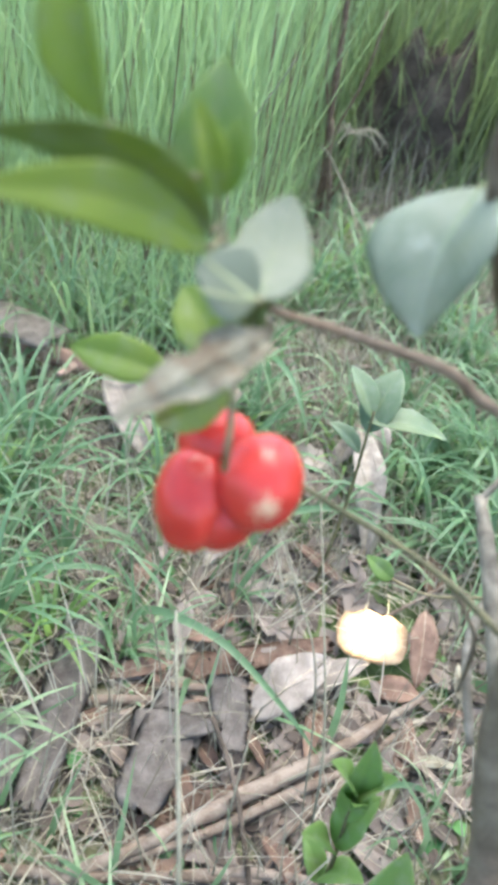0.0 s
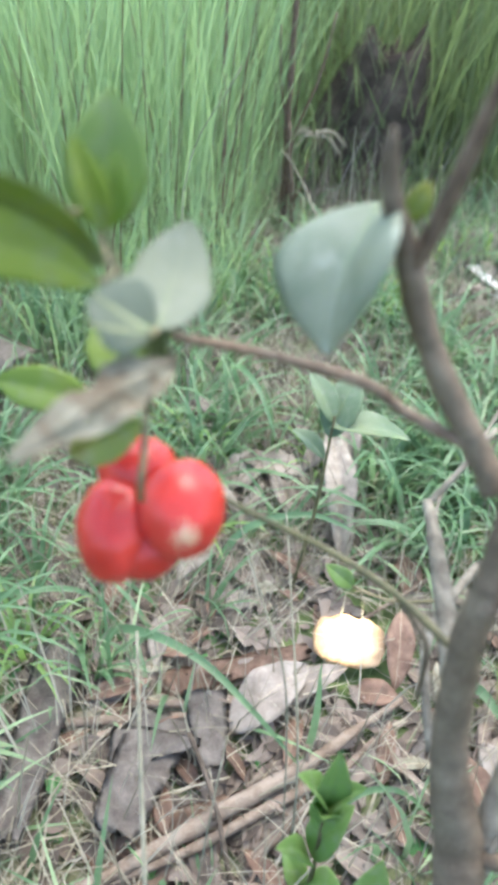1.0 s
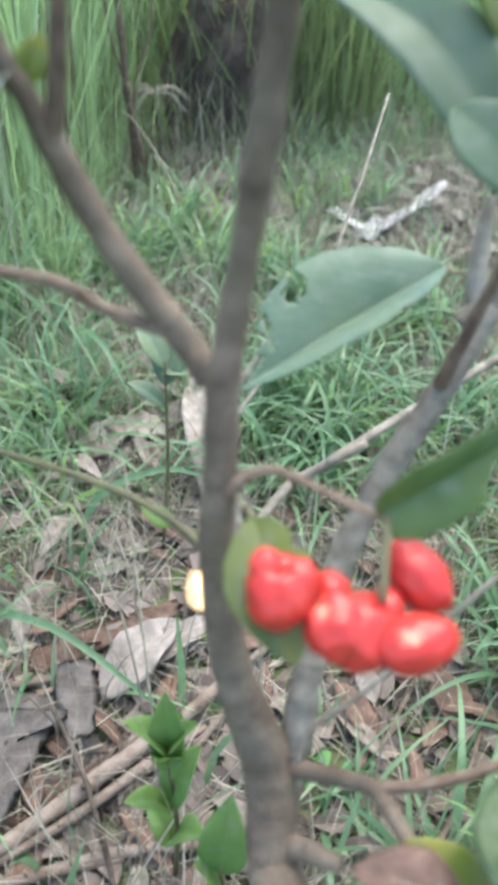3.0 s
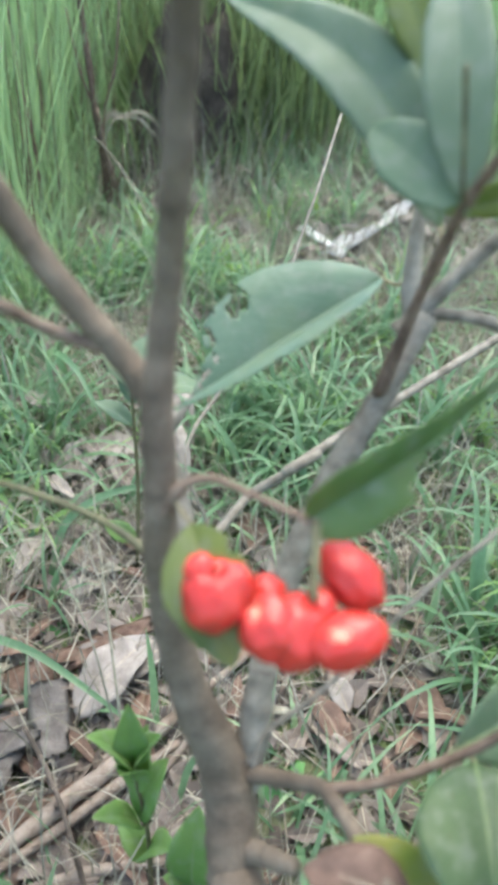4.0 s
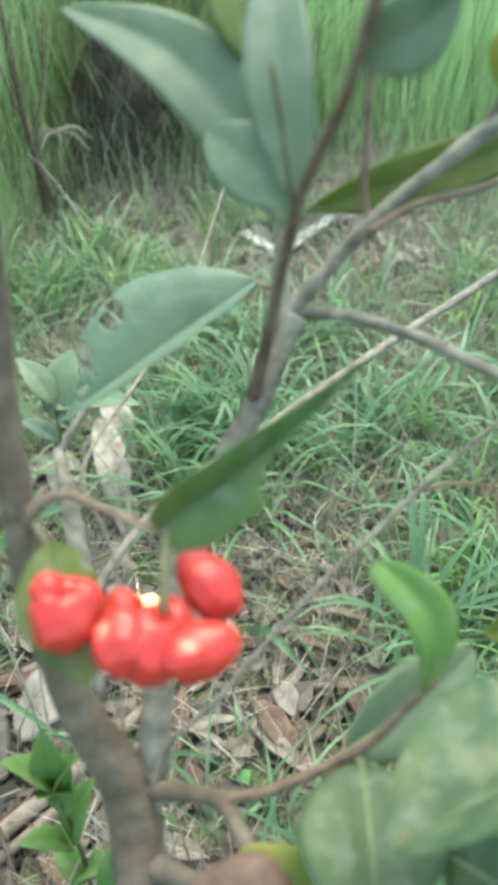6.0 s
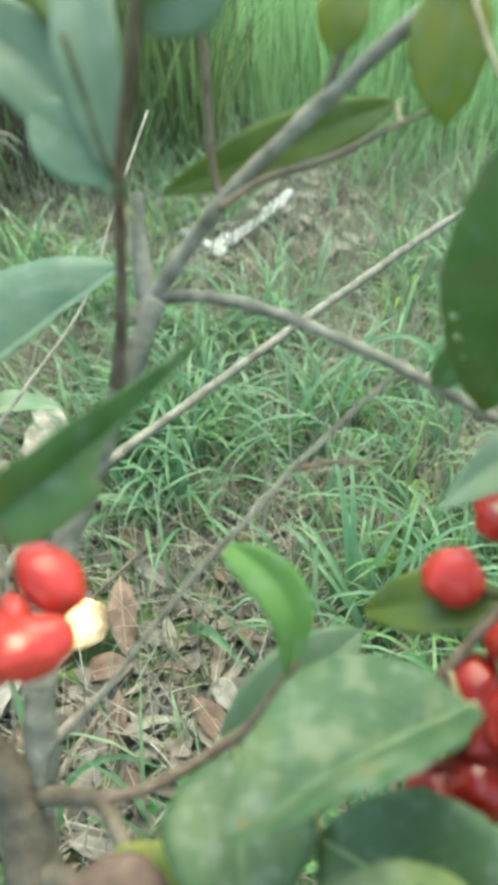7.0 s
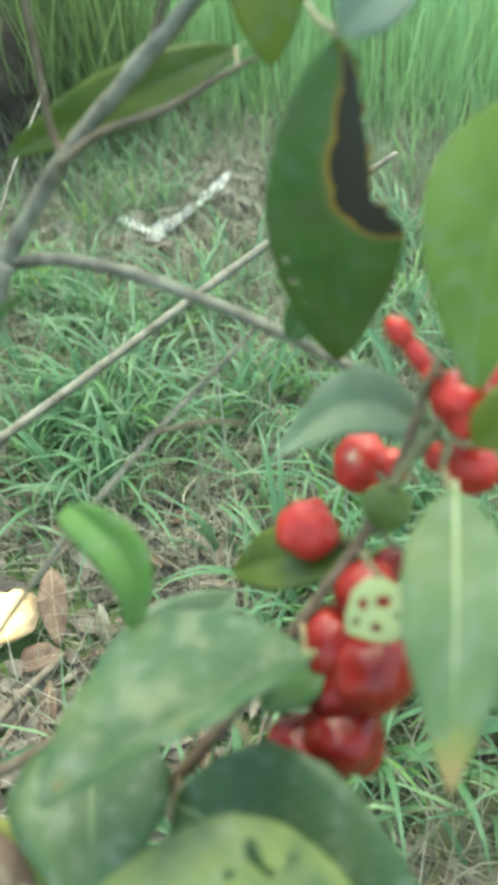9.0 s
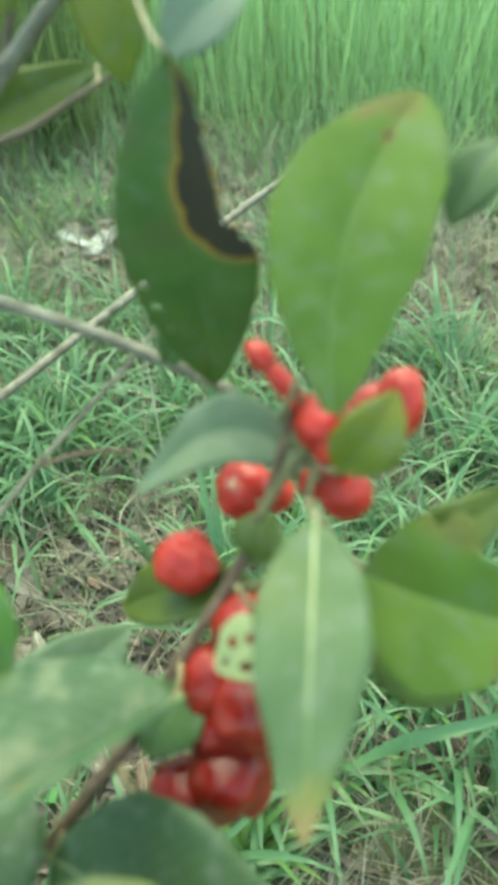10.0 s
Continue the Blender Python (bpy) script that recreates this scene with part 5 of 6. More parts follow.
# beside the shrub
for x, y, n, lo, hi in ((0.62, 0.28, 9, 0.12, 0.22), (0.56, 0.17, 10, 0.12, 0.24), (0.70, 0.20, 9, 0.14, 0.24), (0.52, 0.30, 7, 0.1, 0.18), (0.48, 0.56, 8, 0.09, 0.16), (0.63, 0.62, 8, 0.12, 0.2), (0.58, 0.72, 8, 0.1, 0.18), (0.34, 0.70, 8, 0.08, 0.14), (0.40, 0.63, 8, 0.08, 0.13), (0.75, 0.45, 9, 0.12, 0.2), (0.42, 0.5, 7, 0.07, 0.12), (0.8, 0.7, 8, 0.12, 0.22), (0.45, 0.95, 7, 0.1, 0.16)):
    grass_tuft(x, y, n, (lo, hi))
# behind the litter
for x, y, n, lo, hi in ((0.28, 0.80, 7, 0.08, 0.14), (0.13, 0.66, 7, 0.08, 0.14), (0.05, 0.78, 8, 0.08, 0.15), (-0.05, 0.63, 7, 0.07, 0.13), (0.24, 0.64, 6, 0.08, 0.14), (-0.05, 0.44, 9, 0.06, 0.12), (-0.03, 0.56, 9, 0.07, 0.13), (0.05, 0.52, 8, 0.06, 0.12), (0.0, 0.67, 9, 0.08, 0.14)):
    grass_tuft(x, y, n, (lo, hi))
# by the fallen bark
for x, y, n, lo, hi in ((-0.13, 0.55, 7, 0.07, 0.12), (-0.22, 0.95, 9, 0.15, 0.3), (-0.08, 1.0, 9, 0.15, 0.28), (-0.35, 0.9, 9, 0.15, 0.3), (-0.13, 0.5, 9, 0.07, 0.13), (-0.18, 0.6, 9, 0.08, 0.14), (-0.1, 0.68, 9, 0.08, 0.14)):
    grass_tuft(x, y, n, (lo, hi))
tuft_rng = random.Random(5)
made = 0
while made < 215:
    x, y = tuft_rng.uniform(-0.35, 0.95), tuft_rng.uniform(0.2, 1.45)
    if bare(x, y) < 0.3 and y < tall_edge(x) and patch(x, y) > 0.36 and math.hypot(x - 0.22, y - 0.52) > 0.14:
        if tuft_rng.random() < 0.22:
            grass_tuft(x, y, tuft_rng.randint(7, 12), (0.06, 0.14), 0.7, (0.0045, 0.0075), "tuft of fresh yellow-green grass", GRASS_LIME)
        else:
            grass_tuft(x, y, tuft_rng.randint(7, 12), (0.08, 0.21), 0.9, (0.005, 0.0092))
        made += 1


def arching_blade(points, wide):
    """One long strap of grass from its root to its drooping tip."""
    rows = spline([(*p, 0) for p in points], 6)
    bm = bmesh.new()
    line = []
    for i, q in enumerate(rows):
        s = i / (len(rows) - 1)
        here = Vector(q[:3])
        way = Vector(rows[min(i + 1, len(rows) - 1)][:3]) - Vector(rows[max(0, i - 1)][:3])
        side = way.cross(Vector((0.1, -0.6, 0.8))).normalized()
        half = 0.5 * wide * (min(1, 0.6 + s * 2) * (1 - s ** 3) + 0.03)
        line.append((bm.verts.new(here - side * half), bm.verts.new(here - Vector((0, 0, half * 0.5))), bm.verts.new(here + side * half)))
    for p, q in zip(line, line[1:]):
        bm.faces.new((p[0], p[1], q[1], q[0]))
        bm.faces.new((p[1], p[2], q[2], q[1]))
    tuft = tagged(new("grass_tuft"), "single long arching blade of green grass", "grass tuft", "grass tufts round the shrub")
    part("blade", bm, GRASS, tuft)


def dead_leaf(x, y, turn, long, wide, mat, curl=0.2, fold=20, tip_up=0.0, side_up=0.0, z=0.006, words="dry fallen leaf lying on the litter", shape=0.5, blunt=0.8):
    """A fallen leaf built flat, then turned and tilted where it lies."""
    bm, rib = leaf_bmesh((-long / 2, 0, 0), (long / 2, 0, 0), (0, 0, 1), wide, fold=fold, bend=curl, wave=0.6, nu=16, nv=4, thick=0.0005, shape=shape, blunt=blunt)
    ob = part("fallen_leaf", bm, mat)
    ob.matrix_world = Matrix.Translation((x, y, height(x, y) + z + abs(math.sin(radians(tip_up))) * long * 0.45 + abs(math.sin(radians(side_up))) * wide * 0.4)) @ pose(0, 0, 0, side_up, -tip_up, turn)
    rb = part("midrib", tube([(*q, 0.0006) for q in rib], sides=5, rough=0, steps=2), DRY_RIB, ob)
    return tagged(ob, words, "leaf", "fallen leaves")


def bark_strip(x, y, turn, long, wide, mat, curl=0.25, tip_up=0.0, z=0.006, words="strip of fallen grey bark", taper=0.6, seed=1):
    """A curved slab of bark with ragged ends."""
    bm = bmesh.new()
    nu, nv = 14, 6
    g = []
    for i in range(nu + 1):
        u = i / nu - 0.5
        row = []
        for j in range(nv + 1):
            v = j / nv - 0.5
            rag = 0.06 * long * noise.noise(Vector((v * 5, seed, i * 0.01))) if i in (0, nu) else 0
            w = wide * (1 - taper * (u + 0.5) ** 1.5) * (1 + 0.18 * noise.noise(Vector((u * 6, seed * 3.3, 1.0 if v > 0 else 2.0))))
            a = v * curl * 4
            row.append(bm.verts.new((u * long + rag, math.sin(a) * w / max(0.05, curl * 4), (1 - math.cos(a)) * -w / max(0.05, curl * 4) * 0.8 + 0.004 * noise.noise(Vector((u * 9, v * 4, seed))))))
        g.append(row)
    for i in range(nu):
        for j in range(nv):
            bm.faces.new((g[i][j], g[i + 1][j], g[i + 1][j + 1], g[i][j + 1]))
    bmesh.ops.solidify(bm, geom=bm.faces[:], thickness=0.002)
    ob = part("bark_strip", bm, mat)
    ob.matrix_world = Matrix.Translation((x, y, height(x, y) + z + abs(math.sin(radians(tip_up))) * long * 0.45)) @ pose(0, 0, 0, 0, -tip_up, turn)
    return tagged(ob, words, "bark", "fallen bark")


def stick(points, mat=None, words="dead brown stick lying on the leaf litter", name="stick"):
    ob = tagged(part(name, tube(points, sides=8, rough=0.12), mat or STICK), words, "stick", "fallen sticks")
    r = random.Random(len(points) * 100 + int(points[0][0] * 1e4))
    if points[1][3] > 0.0035:
        for q in points[1:-1]:
            way = Vector((r.uniform(-1, 1), r.uniform(-1, 1), r.uniform(0.1, 0.6))).normalized()
            long = r.uniform(2.2, 4.5) * q[3]
            foot = Vector(q[:3])
            part("side_twig", tube([(*foot, q[3] * 0.5), (*(foot + way * long * 0.6), q[3] * 0.4), (*(foot + way * long), q[3] * 0.28)], sides=6, rough=0.1, steps=3), mat or STICK, ob)
    return ob


# ---- things on the ground ----
dead_leaf(-0.107, 0.77, -62, 0.16, 0.055, DEAD_PALE, 0.08, 18, tip_up=-10, z=0.03, words="pale tan fallen leaf leaning on bark")
dead_leaf(0.118, 0.424, 43, 0.10, 0.05, DEAD_PALE, 0.12, 28, tip_up=8, z=0.012, words="pale folded dry leaf on the litter")
dead_leaf(0.150, 0.437, 30, 0.10, 0.03, DEAD_PALE, 0.10, 25, tip_up=4, z=0.014, words="pale narrow dry leaf beside the sunlit one")
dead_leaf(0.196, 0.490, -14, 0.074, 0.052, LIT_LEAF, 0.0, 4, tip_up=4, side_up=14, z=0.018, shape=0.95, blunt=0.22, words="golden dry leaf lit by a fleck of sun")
dead_leaf(0.246, 0.486, -97, 0.08, 0.03, DEAD_BROWN, 0.10, 30, tip_up=-25, z=0.008, words="reddish brown dry leaf leaning up")
dead_leaf(0.222, 0.442, -8, 0.05, 0.03, DEAD_BROWN, 0.10, 20, tip_up=8, words="brown dry leaf on the litter")
dead_leaf(0.193, 0.695, -86, 0.18, 0.044, DEAD_WHITE, 0.16, 40, tip_up=-20, z=0.01, words="long twisted pale dry leaf in the grass")
dead_leaf(0.205, 0.79, -75, 0.12, 0.042, DEAD_WHITE, 0.2, 40, tip_up=-25, z=0.01, words="long twisted pale dry leaf in the grass")
dead_leaf(0.087, 0.75, 40, 0.09, 0.05, DEAD_PALE, 0.08, 15, tip_up=8, words="pale grey dry leaf in the grass")
dead_leaf(0.125, 0.76, -30, 0.08, 0.045, DEAD_PALE, 0.08, 15, tip_up=8, words="pale grey dry leaf in the grass")
dead_leaf(0.273, 0.593, -82, 0.06, 0.033, DEAD_BROWN, 0.1, 20, tip_up=-15)
dead_leaf(0.390, 0.356, -76, 0.065, 0.036, DEAD_BROWN, 0.1, 20, tip_up=-12)
dead_leaf(0.304, 0.353, -71, 0.07, 0.025, DEAD_BROWN, 0.1, 25, tip_up=-8)
dead_leaf(0.320, 0.380, -79, 0.036, 0.022, DEAD_PALE, 0.05, 10, tip_up=-15, z=0.012, words="small whitish dry leaf on the litter")
dead_leaf(0.202, 0.658, -81, 0.075, 0.03, DEAD_PALE, 0.1, 20, tip_up=-10)
dead_leaf(0.284, 0.553, -60, 0.06, 0.028, DEAD_PALE, 0.1, 20, tip_up=-8)
dead_leaf(0.006, 0.478, -87, 0.055, 0.02, DEAD_PALE, 0.06, 12, tip_up=-16, z=0.012, words="whitish chip of dry leaf in the grass")
dead_leaf(0.08, 0.54, 10, 0.06, 0.024, DEAD_PALE, 0.1, 15)
dead_leaf(-0.045, 0.54, 80, 0.05, 0.02, DEAD_BROWN, 0.1, 15, tip_up=20)
dead_leaf(-0.12, 0.245, 30, 0.05, 0.03, DEAD_BROWN, 0.1, 15, tip_up=10)
pale_rng = random.Random(33)
for k in range(16):
    a, b = pale_rng.uniform(-0.04, 0.2), pale_rng.uniform(0.58, 0.86)
    dead_leaf(a, b, pale_rng.uniform(0, 360), pale_rng.uniform(0.035, 0.08), pale_rng.uniform(0.012, 0.03), pale_rng.choice((DEAD_PALE, DEAD_TAN, DEAD_BROWN, DEAD_PALE)), pale_rng.uniform(0.0, 0.16), 20, pale_rng.uniform(-10, 16), pale_rng.uniform(-20, 20), z=pale_rng.uniform(0.006, 0.03), words="dry fallen leaf lying in the thin grass")
litter_rng = random.Random(21)
for k in range(150):
    a, b = litter_rng.uniform(-0.12, 0.42), litter_rng.uniform(0.16, 0.62)
    if bare(a, b) < 0.35 or math.hypot(a - 0.196, b - 0.49) < 0.06:
        continue
    dead_leaf(a, b, litter_rng.uniform(0, 360), litter_rng.uniform(0.025, 0.07), litter_rng.uniform(0.008, 0.02), litter_rng.choice((DEAD_BROWN, DEAD_TAN, DEAD_TAN, DEAD_GREY, DEAD_BROWN)),
              litter_rng.uniform(-0.05, 0.18), litter_rng.uniform(5, 35), litter_rng.uniform(-14, 14), litter_rng.uniform(-20, 20), z=litter_rng.uniform(0.003, 0.012))

bark_strip(-0.086, 0.375, -92, 0.19, 0.05, LITTER_BARK, 0.12, 3, z=0.024, taper=0.5, seed=1)
bark_strip(-0.122, 0.325, -87, 0.09, 0.035, LITTER_BARK, 0.15, 2, z=0.024, taper=0.3, seed=2)
bark_strip(0.007, 0.346, -106, 0.115, 0.058, LITTER_BARK, 0.1, 4, z=0.024, taper=0.3, seed=3)
bark_strip(0.016, 0.368, 2, 0.08, 0.04, LITTER_BARK, 0.14, 8, z=0.024, taper=0.8, seed=4)
bark_strip(0.062, 0.386, -82, 0.08, 0.04, LITTER_BARK, 0.1, 6, z=0.024, taper=0.4, seed=5)
bark_strip(0.040, 0.305, 20, 0.15, 0.042, RED_BARK, 0.22, 3, z=0.008, words="strip of fallen reddish brown bark", taper=0.3, seed=6)
bark_strip(0.085, 0.458, 17, 0.15, 0.035, RED_BARK, 0.3, 4, z=0.012, words="strip of fallen reddish brown bark", taper=0.4, seed=7)
bark_strip(0.02, 0.27, 28, 0.13, 0.035, RED_BARK, 0.3, 2, words="strip of fallen reddish brown bark", taper=0.3, seed=8)
bark_strip(-0.300, 0.895, -24, 0.19, 0.09, DEAD_PALE, 0.2, 3, z=0.075, words="curled piece of fallen tan bark", taper=0.3, seed=9)
bark_strip(0.16, 0.60, 20, 0.08, 0.035, LITTER_BARK, 0.2, 5, seed=10)
bark_strip(0.19, 0.555, -30, 0.07, 0.03, LITTER_BARK, 0.2, 5, seed=11)
bark_strip(0.24, 0.36, 60, 0.1, 0.025, LITTER_BARK, 0.2, 5, seed=12)
bark_strip(0.36, 0.44, -50, 0.09, 0.025, RED_BARK, 0.2, 5, words="strip of fallen reddish brown bark", seed=13)

stick([(-0.06, 0.236, 0.014, 0.0055), (0.0, 0.268, 0.018, 0.0062), (0.07, 0.312, 0.02, 0.0074), (0.149, 0.36, 0.024, 0.0066), (0.2, 0.4, 0.022, 0.0043), (0.245, 0.436, 0.014, 0.0031)], words="long dead brown stick lying on the litter")
stick([(-0.02, 0.255, 0.012, 0.0043), (0.06, 0.29, 0.016, 0.0047), (0.12, 0.325, 0.02, 0.0047), (0.17, 0.352, 0.02, 0.0031)])
stick([(-0.085, 0.386, 0.014, 0.0039), (-0.02, 0.394, 0.016, 0.0047), (0.05, 0.402, 0.016, 0.0043), (0.09, 0.404, 0.012, 0.0031)])
stick([(-0.01, 0.408, 0.02, 0.0031), (0.05, 0.414, 0.02, 0.0035), (0.12, 0.424, 0.02, 0.0023)])
stick([(-0.14, 0.243, 0.012, 0.0039), (-0.05, 0.243, 0.014, 0.0047), (0.03, 0.252, 0.014, 0.0039), (0.10, 0.258, 0.012, 0.0031)])
stick([(-0.062, 0.364, 0.014, 0.0039), (-0.015, 0.388, 0.016, 0.0035)])
stick([(0.02, 0.252, 0.012, 0.0031), (0.10, 0.262, 0.014, 0.0047), (0.19, 0.258, 0.012, 0.0031)])
stick([(-0.27, 0.872, 0.045, 0.013), (-0.19, 0.85, 0.045, 0.014), (-0.12, 0.83, 0.035, 0.009), (-0.08, 0.818, 0.02, 0.005)], RED_BARK, "thick piece of dead branch in the grass")
stick([(0.10, 0.28, 0.008, 0.0031), (0.16, 0.335, 0.02, 0.0035), (0.21, 0.385, 0.03, 0.0023)])
stick([(0.30, 0.30, 0.01, 0.0020), (0.35, 0.36, 0.03, 0.0020), (0.42, 0.45, 0.02, 0.0016)], BARK, "thin dark dead twig on the ground", "twig")
stick([(0.045, 0.365, 0.055, 0.0021), (0.07, 0.315, 0.045, 0.0022), (0.09, 0.25, 0.02, 0.0022), (0.10, 0.20, 0.0, 0.0021)], CHAR, "thin dark bent twig stuck in the litter", "twig")
stick([(0.2, 0.52, 0.006, 0.0023), (0.26, 0.56, 0.016, 0.0023), (0.33, 0.62, 0.01, 0.0016)])
stick([(0.30, 0.2, 0.006, 0.0023), (0.36, 0.26, 0.02, 0.0023), (0.41, 0.33, 0.01, 0.0016)])

for pts in ([(0.035, 0.10, 0.0, 0.0017), (0.034, 0.15, 0.14, 0.0016), (0.033, 0.176, 0.218, 0.0016), (0.018, 0.265, 0.235, 0.0014), (0.007, 0.334, 0.237, 0.0010)],
            [(0.132, 0.27, 0.0, 0.0010), (0.128, 0.309, 0.12, 0.0010), (0.12, 0.42, 0.165, 0.0008), (0.114, 0.513, 0.184, 0.0006)],
            [(0.13, 0.29, 0.0, 0.0008), (0.115, 0.345, 0.16, 0.0008), (0.095, 0.4, 0.19, 0.0007), (0.073, 0.463, 0.21, 0.0005)],
            [(0.06, 0.25, 0.0, 0.0009), (0.066, 0.28, 0.08, 0.0008), (0.075, 0.33, 0.12, 0.0006)]):
    tagged(part("dry_stalk", tube(pts, sides=6, rough=0.05), STALK), "thin dry straw-coloured grass stalk", "stalk", "dry stalks")
for pts in ([(0.02, 0.75, 0.0, 0.0010), (-0.02, 0.95, 0.28, 0.0008), (0.04, 1.0, 0.42, 0.0006)],
            [(0.43, 0.88, 0.0, 0.0010), (0.45, 0.95, 0.09, 0.0010), (0.46, 1.0, 0.16, 0.0006)],
            [(0.40, 0.70, 0.0, 0.0010), (0.395, 0.76, 0.05, 0.0010), (0.375, 0.84, 0.09, 0.0006)]):
    tagged(part("dry_stalk", tube(pts, sides=6, rough=0.05), STALK), "thin dry straw-coloured grass stalk", "stalk", "dry stalks")

arching_blade([(-0.06, 0.46, 0.0), (-0.03, 0.468, 0.05), (0.04, 0.43, 0.075), (0.10, 0.385, 0.06), (0.15, 0.352, 0.02)], 0.008)
arching_blade([(-0.19, 0.50, 0.0), (-0.15, 0.50, 0.045), (-0.08, 0.51, 0.05), (-0.045, 0.505, 0.02)], 0.007)
arching_blade([(0.05, 0.56, 0.0), (0.08, 0.585, 0.07), (0.15, 0.60, 0.09), (0.22, 0.60, 0.06)], 0.008)
arching_blade([(0.30, 0.47, 0.0), (0.32, 0.44, 0.03), (0.348, 0.395, 0.015)], 0.011)
arching_blade([(0.16, 0.30, 0.0), (0.18, 0.32, 0.05), (0.22, 0.33, 0.05), (0.26, 0.32, 0.02)], 0.006)
arching_blade([(0.15, 0.37, 0.0), (0.152, 0.38, 0.07), (0.15, 0.40, 0.12)], 0.007)
arching_blade([(0.62, 0.80, 0.0), (0.63, 0.76, 0.08), (0.60, 0.70, 0.12), (0.55, 0.66, 0.09)], 0.010)
arching_blade([(0.66, 0.60, 0.0), (0.67, 0.63, 0.10), (0.63, 0.68, 0.15), (0.56, 0.72, 0.12)], 0.010)
arching_blade([(0.47, 0.24, 0.0), (0.5, 0.2, 0.10), (0.56, 0.18, 0.12), (0.62, 0.2, 0.06)], 0.010)
arching_blade([(0.08, 0.9, 0.0), (0.06, 0.85, 0.1), (0.09, 0.78, 0.12), (0.12, 0.72, 0.08)], 0.009)


def seedling(x, y, tall, leaves, mat, words, lean=(0.0, 0.0)):
    """A young plant: an upright stem with pairs of leaves."""
    plant = tagged(new("seedling"), words, "seedling")
    top = Vector((x + lean[0], y + lean[1], tall))
    foot = Vector((x, y, height(x, y) - 0.01))
    part("stem", tube([(*foot, 0.0022), (*(foot.lerp(top, 0.5) + Vector((0.004, 0, 0))), 0.0019), (*top, 0.0012)], sides=7), SHOOT, plant)
    for at, turn, rise, long, wide in leaves:
        b = foot.lerp(top, at)
        way = Vector((math.cos(radians(turn)) * math.cos(radians(rise)), math.sin(radians(turn)) * math.cos(radians(rise)), math.sin(radians(rise))))
        up = Vector((0, 0, 1)) - way * way.z
        if up.length < 0.3:
            up = Vector((0, -1, 0.2))
        leaf(tuple(b), tuple(b + way * long * 1.05), tuple(up.normalized()), wide * 1.22, mat, plant, fold=22, bend=0.1)
    return plant


seedling(0.137, 0.243, 0.175, ((1.0, 80, 82, 0.055, 0.018), (0.97, 185, 66, 0.055, 0.019), (0.95, 350, 68, 0.05, 0.018), (0.88, 250, 70, 0.05, 0.017), (0.84, 60, 66, 0.05, 0.017), (0.66, 30, 64, 0.055, 0.022), (0.62, 200, 55, 0.05, 0.018),
                             (0.4, 320, 58, 0.05, 0.022), (0.35, 130, 50, 0.04, 0.016)), SEEDLING, "small bright green seedling beside the shrub", (0.0, 0.012))
seedling(0.172, 0.20, 0.10, ((0.98, 70, 68, 0.062, 0.027), (0.85, 170, 60, 0.035, 0.018)), SEEDLING, "small broad-leaved green seedling at the stem's foot", (-0.005, 0.01))
seedling(0.142, 0.575, 0.235, ((0.95, 5, -10, 0.076, 0.03), (0.97, 130, 40, 0.05, 0.022), (0.9, 60, 45, 0.065, 0.032), (0.8, 150, 25, 0.04, 0.018)), SAGE,
         "slender green sapling behind the shrub", (0.012, 0.01))


def stump():
    """A dark, rotten stump with a ragged top and deep furrows."""
    bm = bmesh.new()
    rows = []
    for i in range(19):
        s = i / 18
        row = []
        for k in range(40):
            a = 2 * math.pi * k / 40
            w = Vector((math.cos(a), math.sin(a), 0))
            r = (0.104 - 0.018 * s - 0.04 * s ** 3 + 0.05 * max(0, 0.15 - s) / 0.15) * (1 + 0.16 * noise.noise(w * 2.2 + Vector((0, 0, s * 1.4))) + 0.09 * noise.noise(w * 7 + Vector((0, 0, s * 2.5))))
            top = 0.32 + 0.08 * noise.noise(w * 1.7 + Vector((4, 0, 0)))
            row.append(bm.verts.new((w.x * r * 1.35 + 0.045 * s, w.y * r, -0.02 + s * top)))
        rows.append(row)
    for a, b in zip(rows, rows[1:]):
        for k in range(40):
            bm.faces.new((a[k], a[(k + 1) % 40], b[(k + 1) % 40], b[k]))
    bm.faces.new(rows[0][::-1])
    mid = bm.verts.new((0.045, 0, 0.26))
    for k in range(40):
        bm.faces.new((rows[-1][k], rows[-1][(k + 1) % 40], mid))
    ob = part("tree_stump", bm, CHAR)
    ob.location = (0.3, 1.76, height(0.3, 1.76))
    return tagged(ob, "dark rotten tree stump standing in the grass", "tree stump")


stump()


def dead_stem(line, twigs, words):
    """A thin dead stem standing at the edge of the tall grass, with bare twigs."""
    ob = tagged(part("dead_stem", tube(line, sides=8, rough=0.14), BARK_RED), words, "stem", "dead stems by the stump")
    for pts in twigs:
        part("twig", tube(pts, sides=6, rough=0.1, steps=4), BARK_RED, ob)


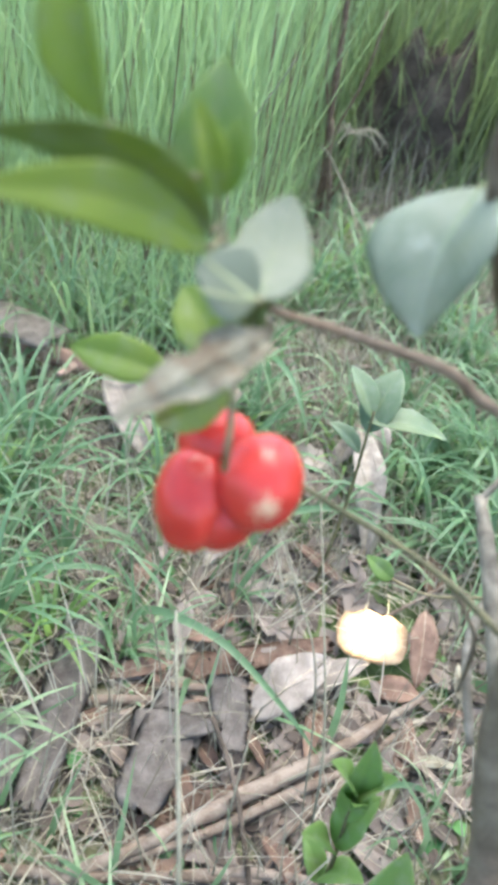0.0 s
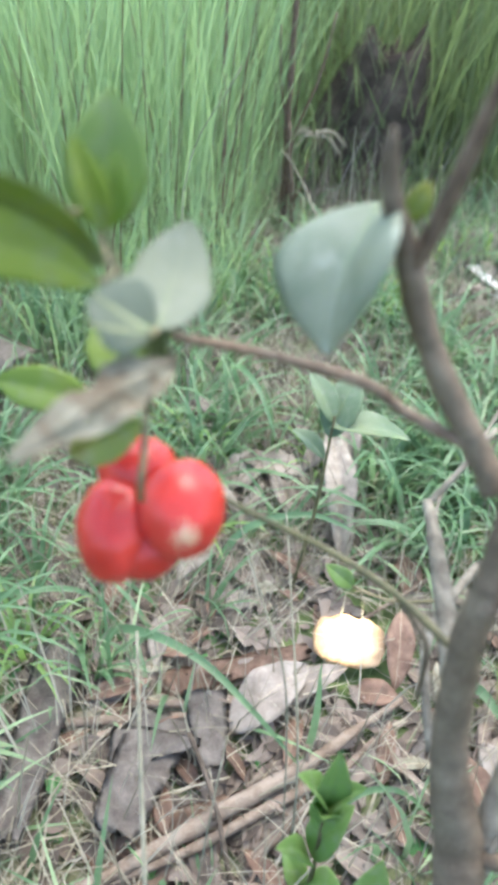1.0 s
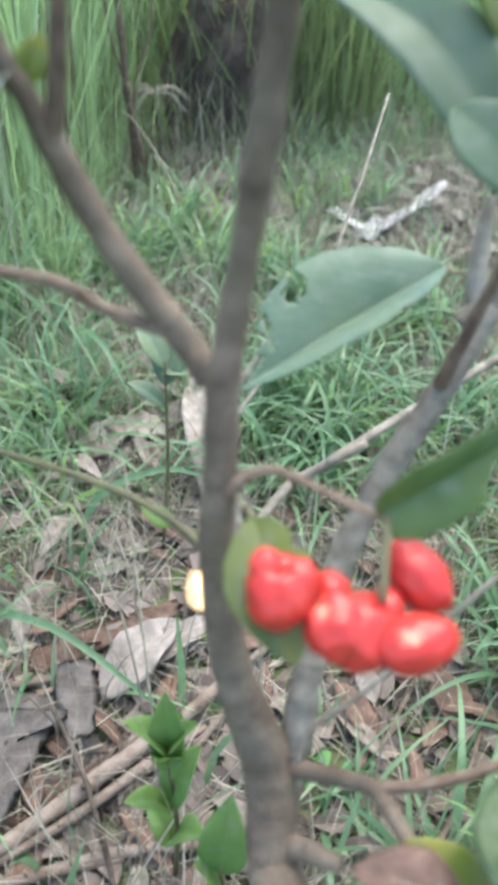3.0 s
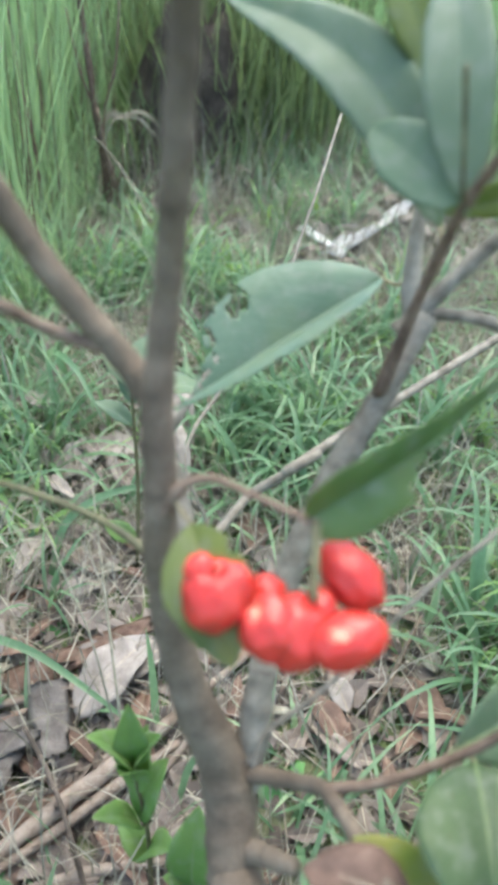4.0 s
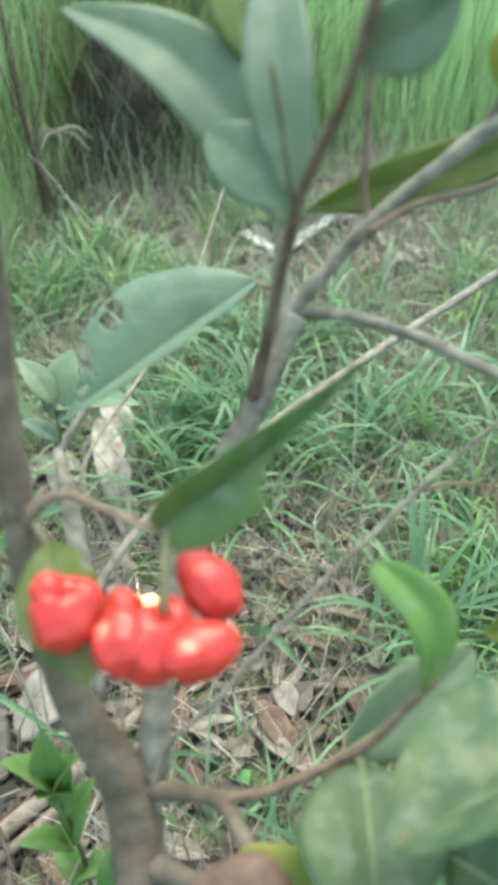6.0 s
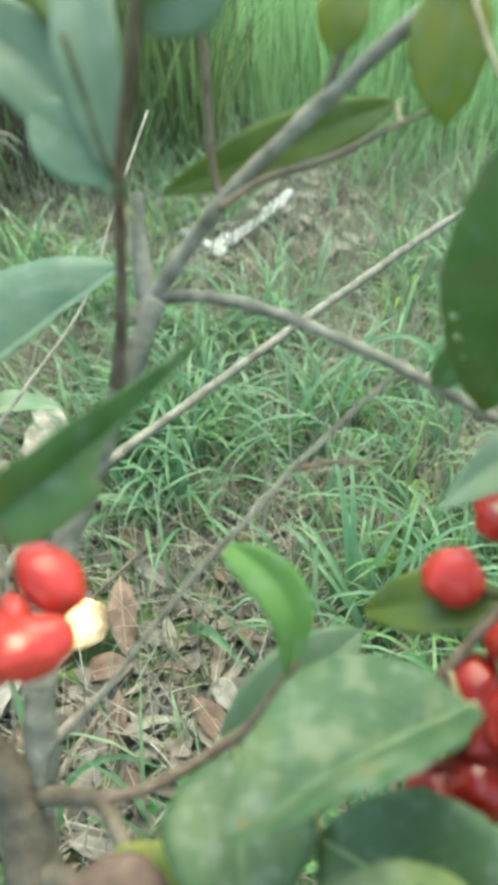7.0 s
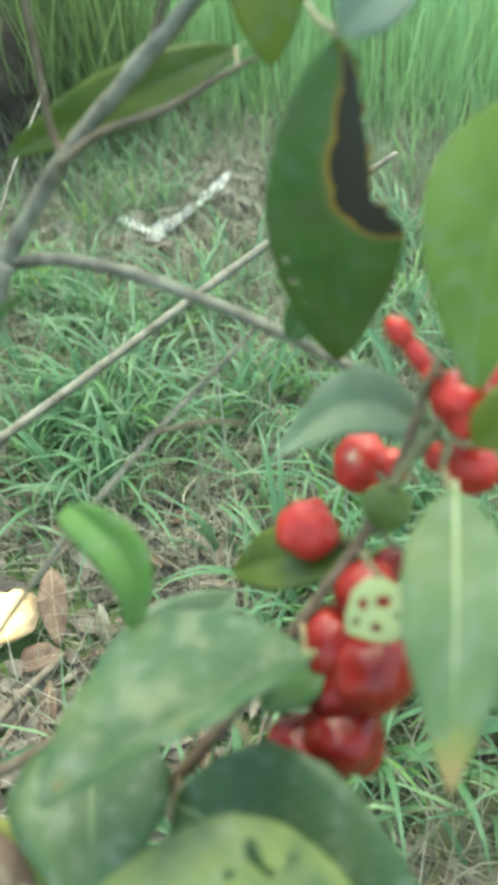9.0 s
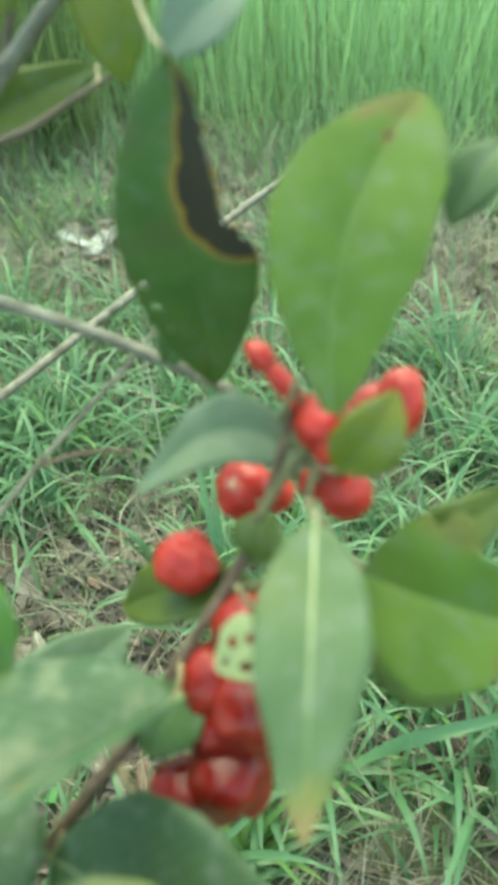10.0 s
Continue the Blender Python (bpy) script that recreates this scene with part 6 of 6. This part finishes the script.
dead_stem([(0.138, 1.50, -0.01, 0.0085), (0.133, 1.50, 0.124, 0.0075), (0.126, 1.50, 0.206, 0.0065), (0.123, 1.50, 0.282, 0.006), (0.118, 1.505, 0.38, 0.0055), (0.112, 1.52, 0.56, 0.004)],
          ([(0.134, 1.50, 0.11, 0.0035), (0.142, 1.48, 0.2, 0.003), (0.17, 1.47, 0.29, 0.0026), (0.186, 1.47, 0.4, 0.0018)],
           [(0.126, 1.50, 0.2, 0.003), (0.105, 1.49, 0.28, 0.0024), (0.095, 1.49, 0.37, 0.0016)]),
          "bare brown dead stem with thin twigs beside the stump")
dead_stem([(0.158, 1.49, -0.01, 0.006), (0.15, 1.485, 0.07, 0.0055), (0.138, 1.48, 0.14, 0.0045), (0.13, 1.49, 0.21, 0.003)],
          ([(0.15, 1.485, 0.06, 0.003), (0.165, 1.47, 0.1, 0.0022), (0.172, 1.47, 0.15, 0.0014)],), "short broken brown dead stem beside the stump")
dead_stem([(0.012, 1.42, -0.01, 0.004), (0.016, 1.43, 0.15, 0.0035), (0.006, 1.45, 0.28, 0.003), (0.0, 1.47, 0.45, 0.002)],
          ([(0.015, 1.43, 0.12, 0.002), (0.035, 1.42, 0.21, 0.0016), (0.042, 1.42, 0.33, 0.001)],), "thin dark dead stem standing in the tall grass")
for pts in ([(0.118, 1.47, 0.165, 0.0022), (0.141, 1.45, 0.148, 0.0022), (0.18, 1.40, 0.101, 0.002), (0.227, 1.30, 0.027, 0.0016)],
            [(0.20, 1.49, 0.0, 0.0016), (0.19, 1.49, 0.1, 0.0016), (0.176, 1.50, 0.187, 0.0014), (0.196, 1.47, 0.2, 0.001), (0.23, 1.45, 0.17, 0.0008)],
            [(0.48, 1.52, 0.01, 0.002), (0.42, 1.6, 0.05, 0.002), (0.34, 1.64, 0.03, 0.0015)]):
    tagged(part("dry_stalk", tube(pts, sides=6, rough=0.05), GRASS_DRY), "pale dry grass stalk bent over beside the stump", "stalk", "dry stalks")
head = tagged(new("straw_tuft"), "pale dry drooping tuft of straw beside the stump", "straw tuft")
head.location = (0.178, 1.495, 0.188)
head_rng = random.Random(11)
for _ in range(13):
    a, long = head_rng.uniform(0, 6.283), head_rng.uniform(0.03, 0.065)
    out_way = Vector((math.cos(a), 0.6 * math.sin(a), 0.0))
    part("spray", tube([(0, 0, 0, 0.0013), (*(out_way * long * 0.5 + Vector((0, 0, head_rng.uniform(0.0, 0.016)))), 0.0017), (*(out_way * long + Vector((0, 0, head_rng.uniform(-0.04, 0.0)))), 0.0007)], sides=5, rough=0.1, steps=3), GRASS_DRY, head)
bark_strip(0.512, 1.300, -78, 0.13, 0.034, BLEACHED, 0.2, 6, z=0.03, words="bleached slab of fallen bark in the grass", seed=21)
bark_strip(0.545, 1.262, 50, 0.075, 0.05, BLEACHED, 0.2, 8, z=0.03, words="bleached slab of fallen bark in the grass", seed=22)
bark_strip(0.622, 1.318, 33, 0.17, 0.036, BLEACHED, 0.2, 7, z=0.03, words="bleached slab of fallen bark in the grass", seed=23)
bark_strip(0.700, 1.392, 40, 0.10, 0.045, BLEACHED, 0.25, 10, z=0.035, words="bleached slab of fallen bark in the grass", seed=24)
bark_strip(0.725, 1.325, 15, 0.13, 0.07, LITTER_BACK, 0.15, 4, z=0.02, words="dark grey slab of fallen bark in the grass", seed=25)
dead_leaf(0.525, 1.355, 100, 0.06, 0.028, DEAD_PALE, 0.1, 15, tip_up=6, z=0.022, words="pale dry leaf beside the bleached bark")
dead_leaf(0.57, 1.30, 60, 0.075, 0.03, DEAD_PALE, 0.1, 15, tip_up=5, z=0.022, words="pale dry leaf beside the bleached bark")
dead_leaf(0.70, 1.37, 20, 0.075, 0.03, DEAD_PALE, 0.1, 15, tip_up=5, z=0.022, words="pale dry leaf beside the bleached bark")

stray = random.Random(77)
for k in range(30):
    a, b = stray.uniform(0.44, 0.82), stray.uniform(1.15, 1.55)
    dead_leaf(a, b, stray.uniform(0, 360), stray.uniform(0.04, 0.08), stray.uniform(0.012, 0.024), stray.choice((DEAD_PALE, DEAD_PALE, DEAD_TAN)), 0.08, 18, stray.uniform(-6, 6), stray.uniform(-12, 12), z=stray.uniform(0.012, 0.03), words="pale dry leaf fallen in the grass")
for k in range(70):
    a, b, turn, long = stray.uniform(0.22, 1.0), stray.uniform(0.5, 1.35), stray.uniform(0, 6.283), stray.uniform(0.06, 0.17)
    if math.hypot(a - 0.2, b - 0.5) < 0.2:
        continue
    z, lift = stray.uniform(0.012, 0.035), stray.uniform(0.0, 0.035)
    dx, dy = math.cos(turn) * long, math.sin(turn) * long
    pts = [(a, b, z, 0.0011), (a + 0.5 * dx + 0.1 * dy, b + 0.5 * dy - 0.1 * dx, z + 0.7 * lift, 0.0010), (a + dx, b + dy, z + lift, 0.0007)]
    tagged(part("dry_stalk", tube(pts, sides=6, rough=0.05), STRAW), "thin pale straw stalk lying across the grass", "stalk", "dry stalks")
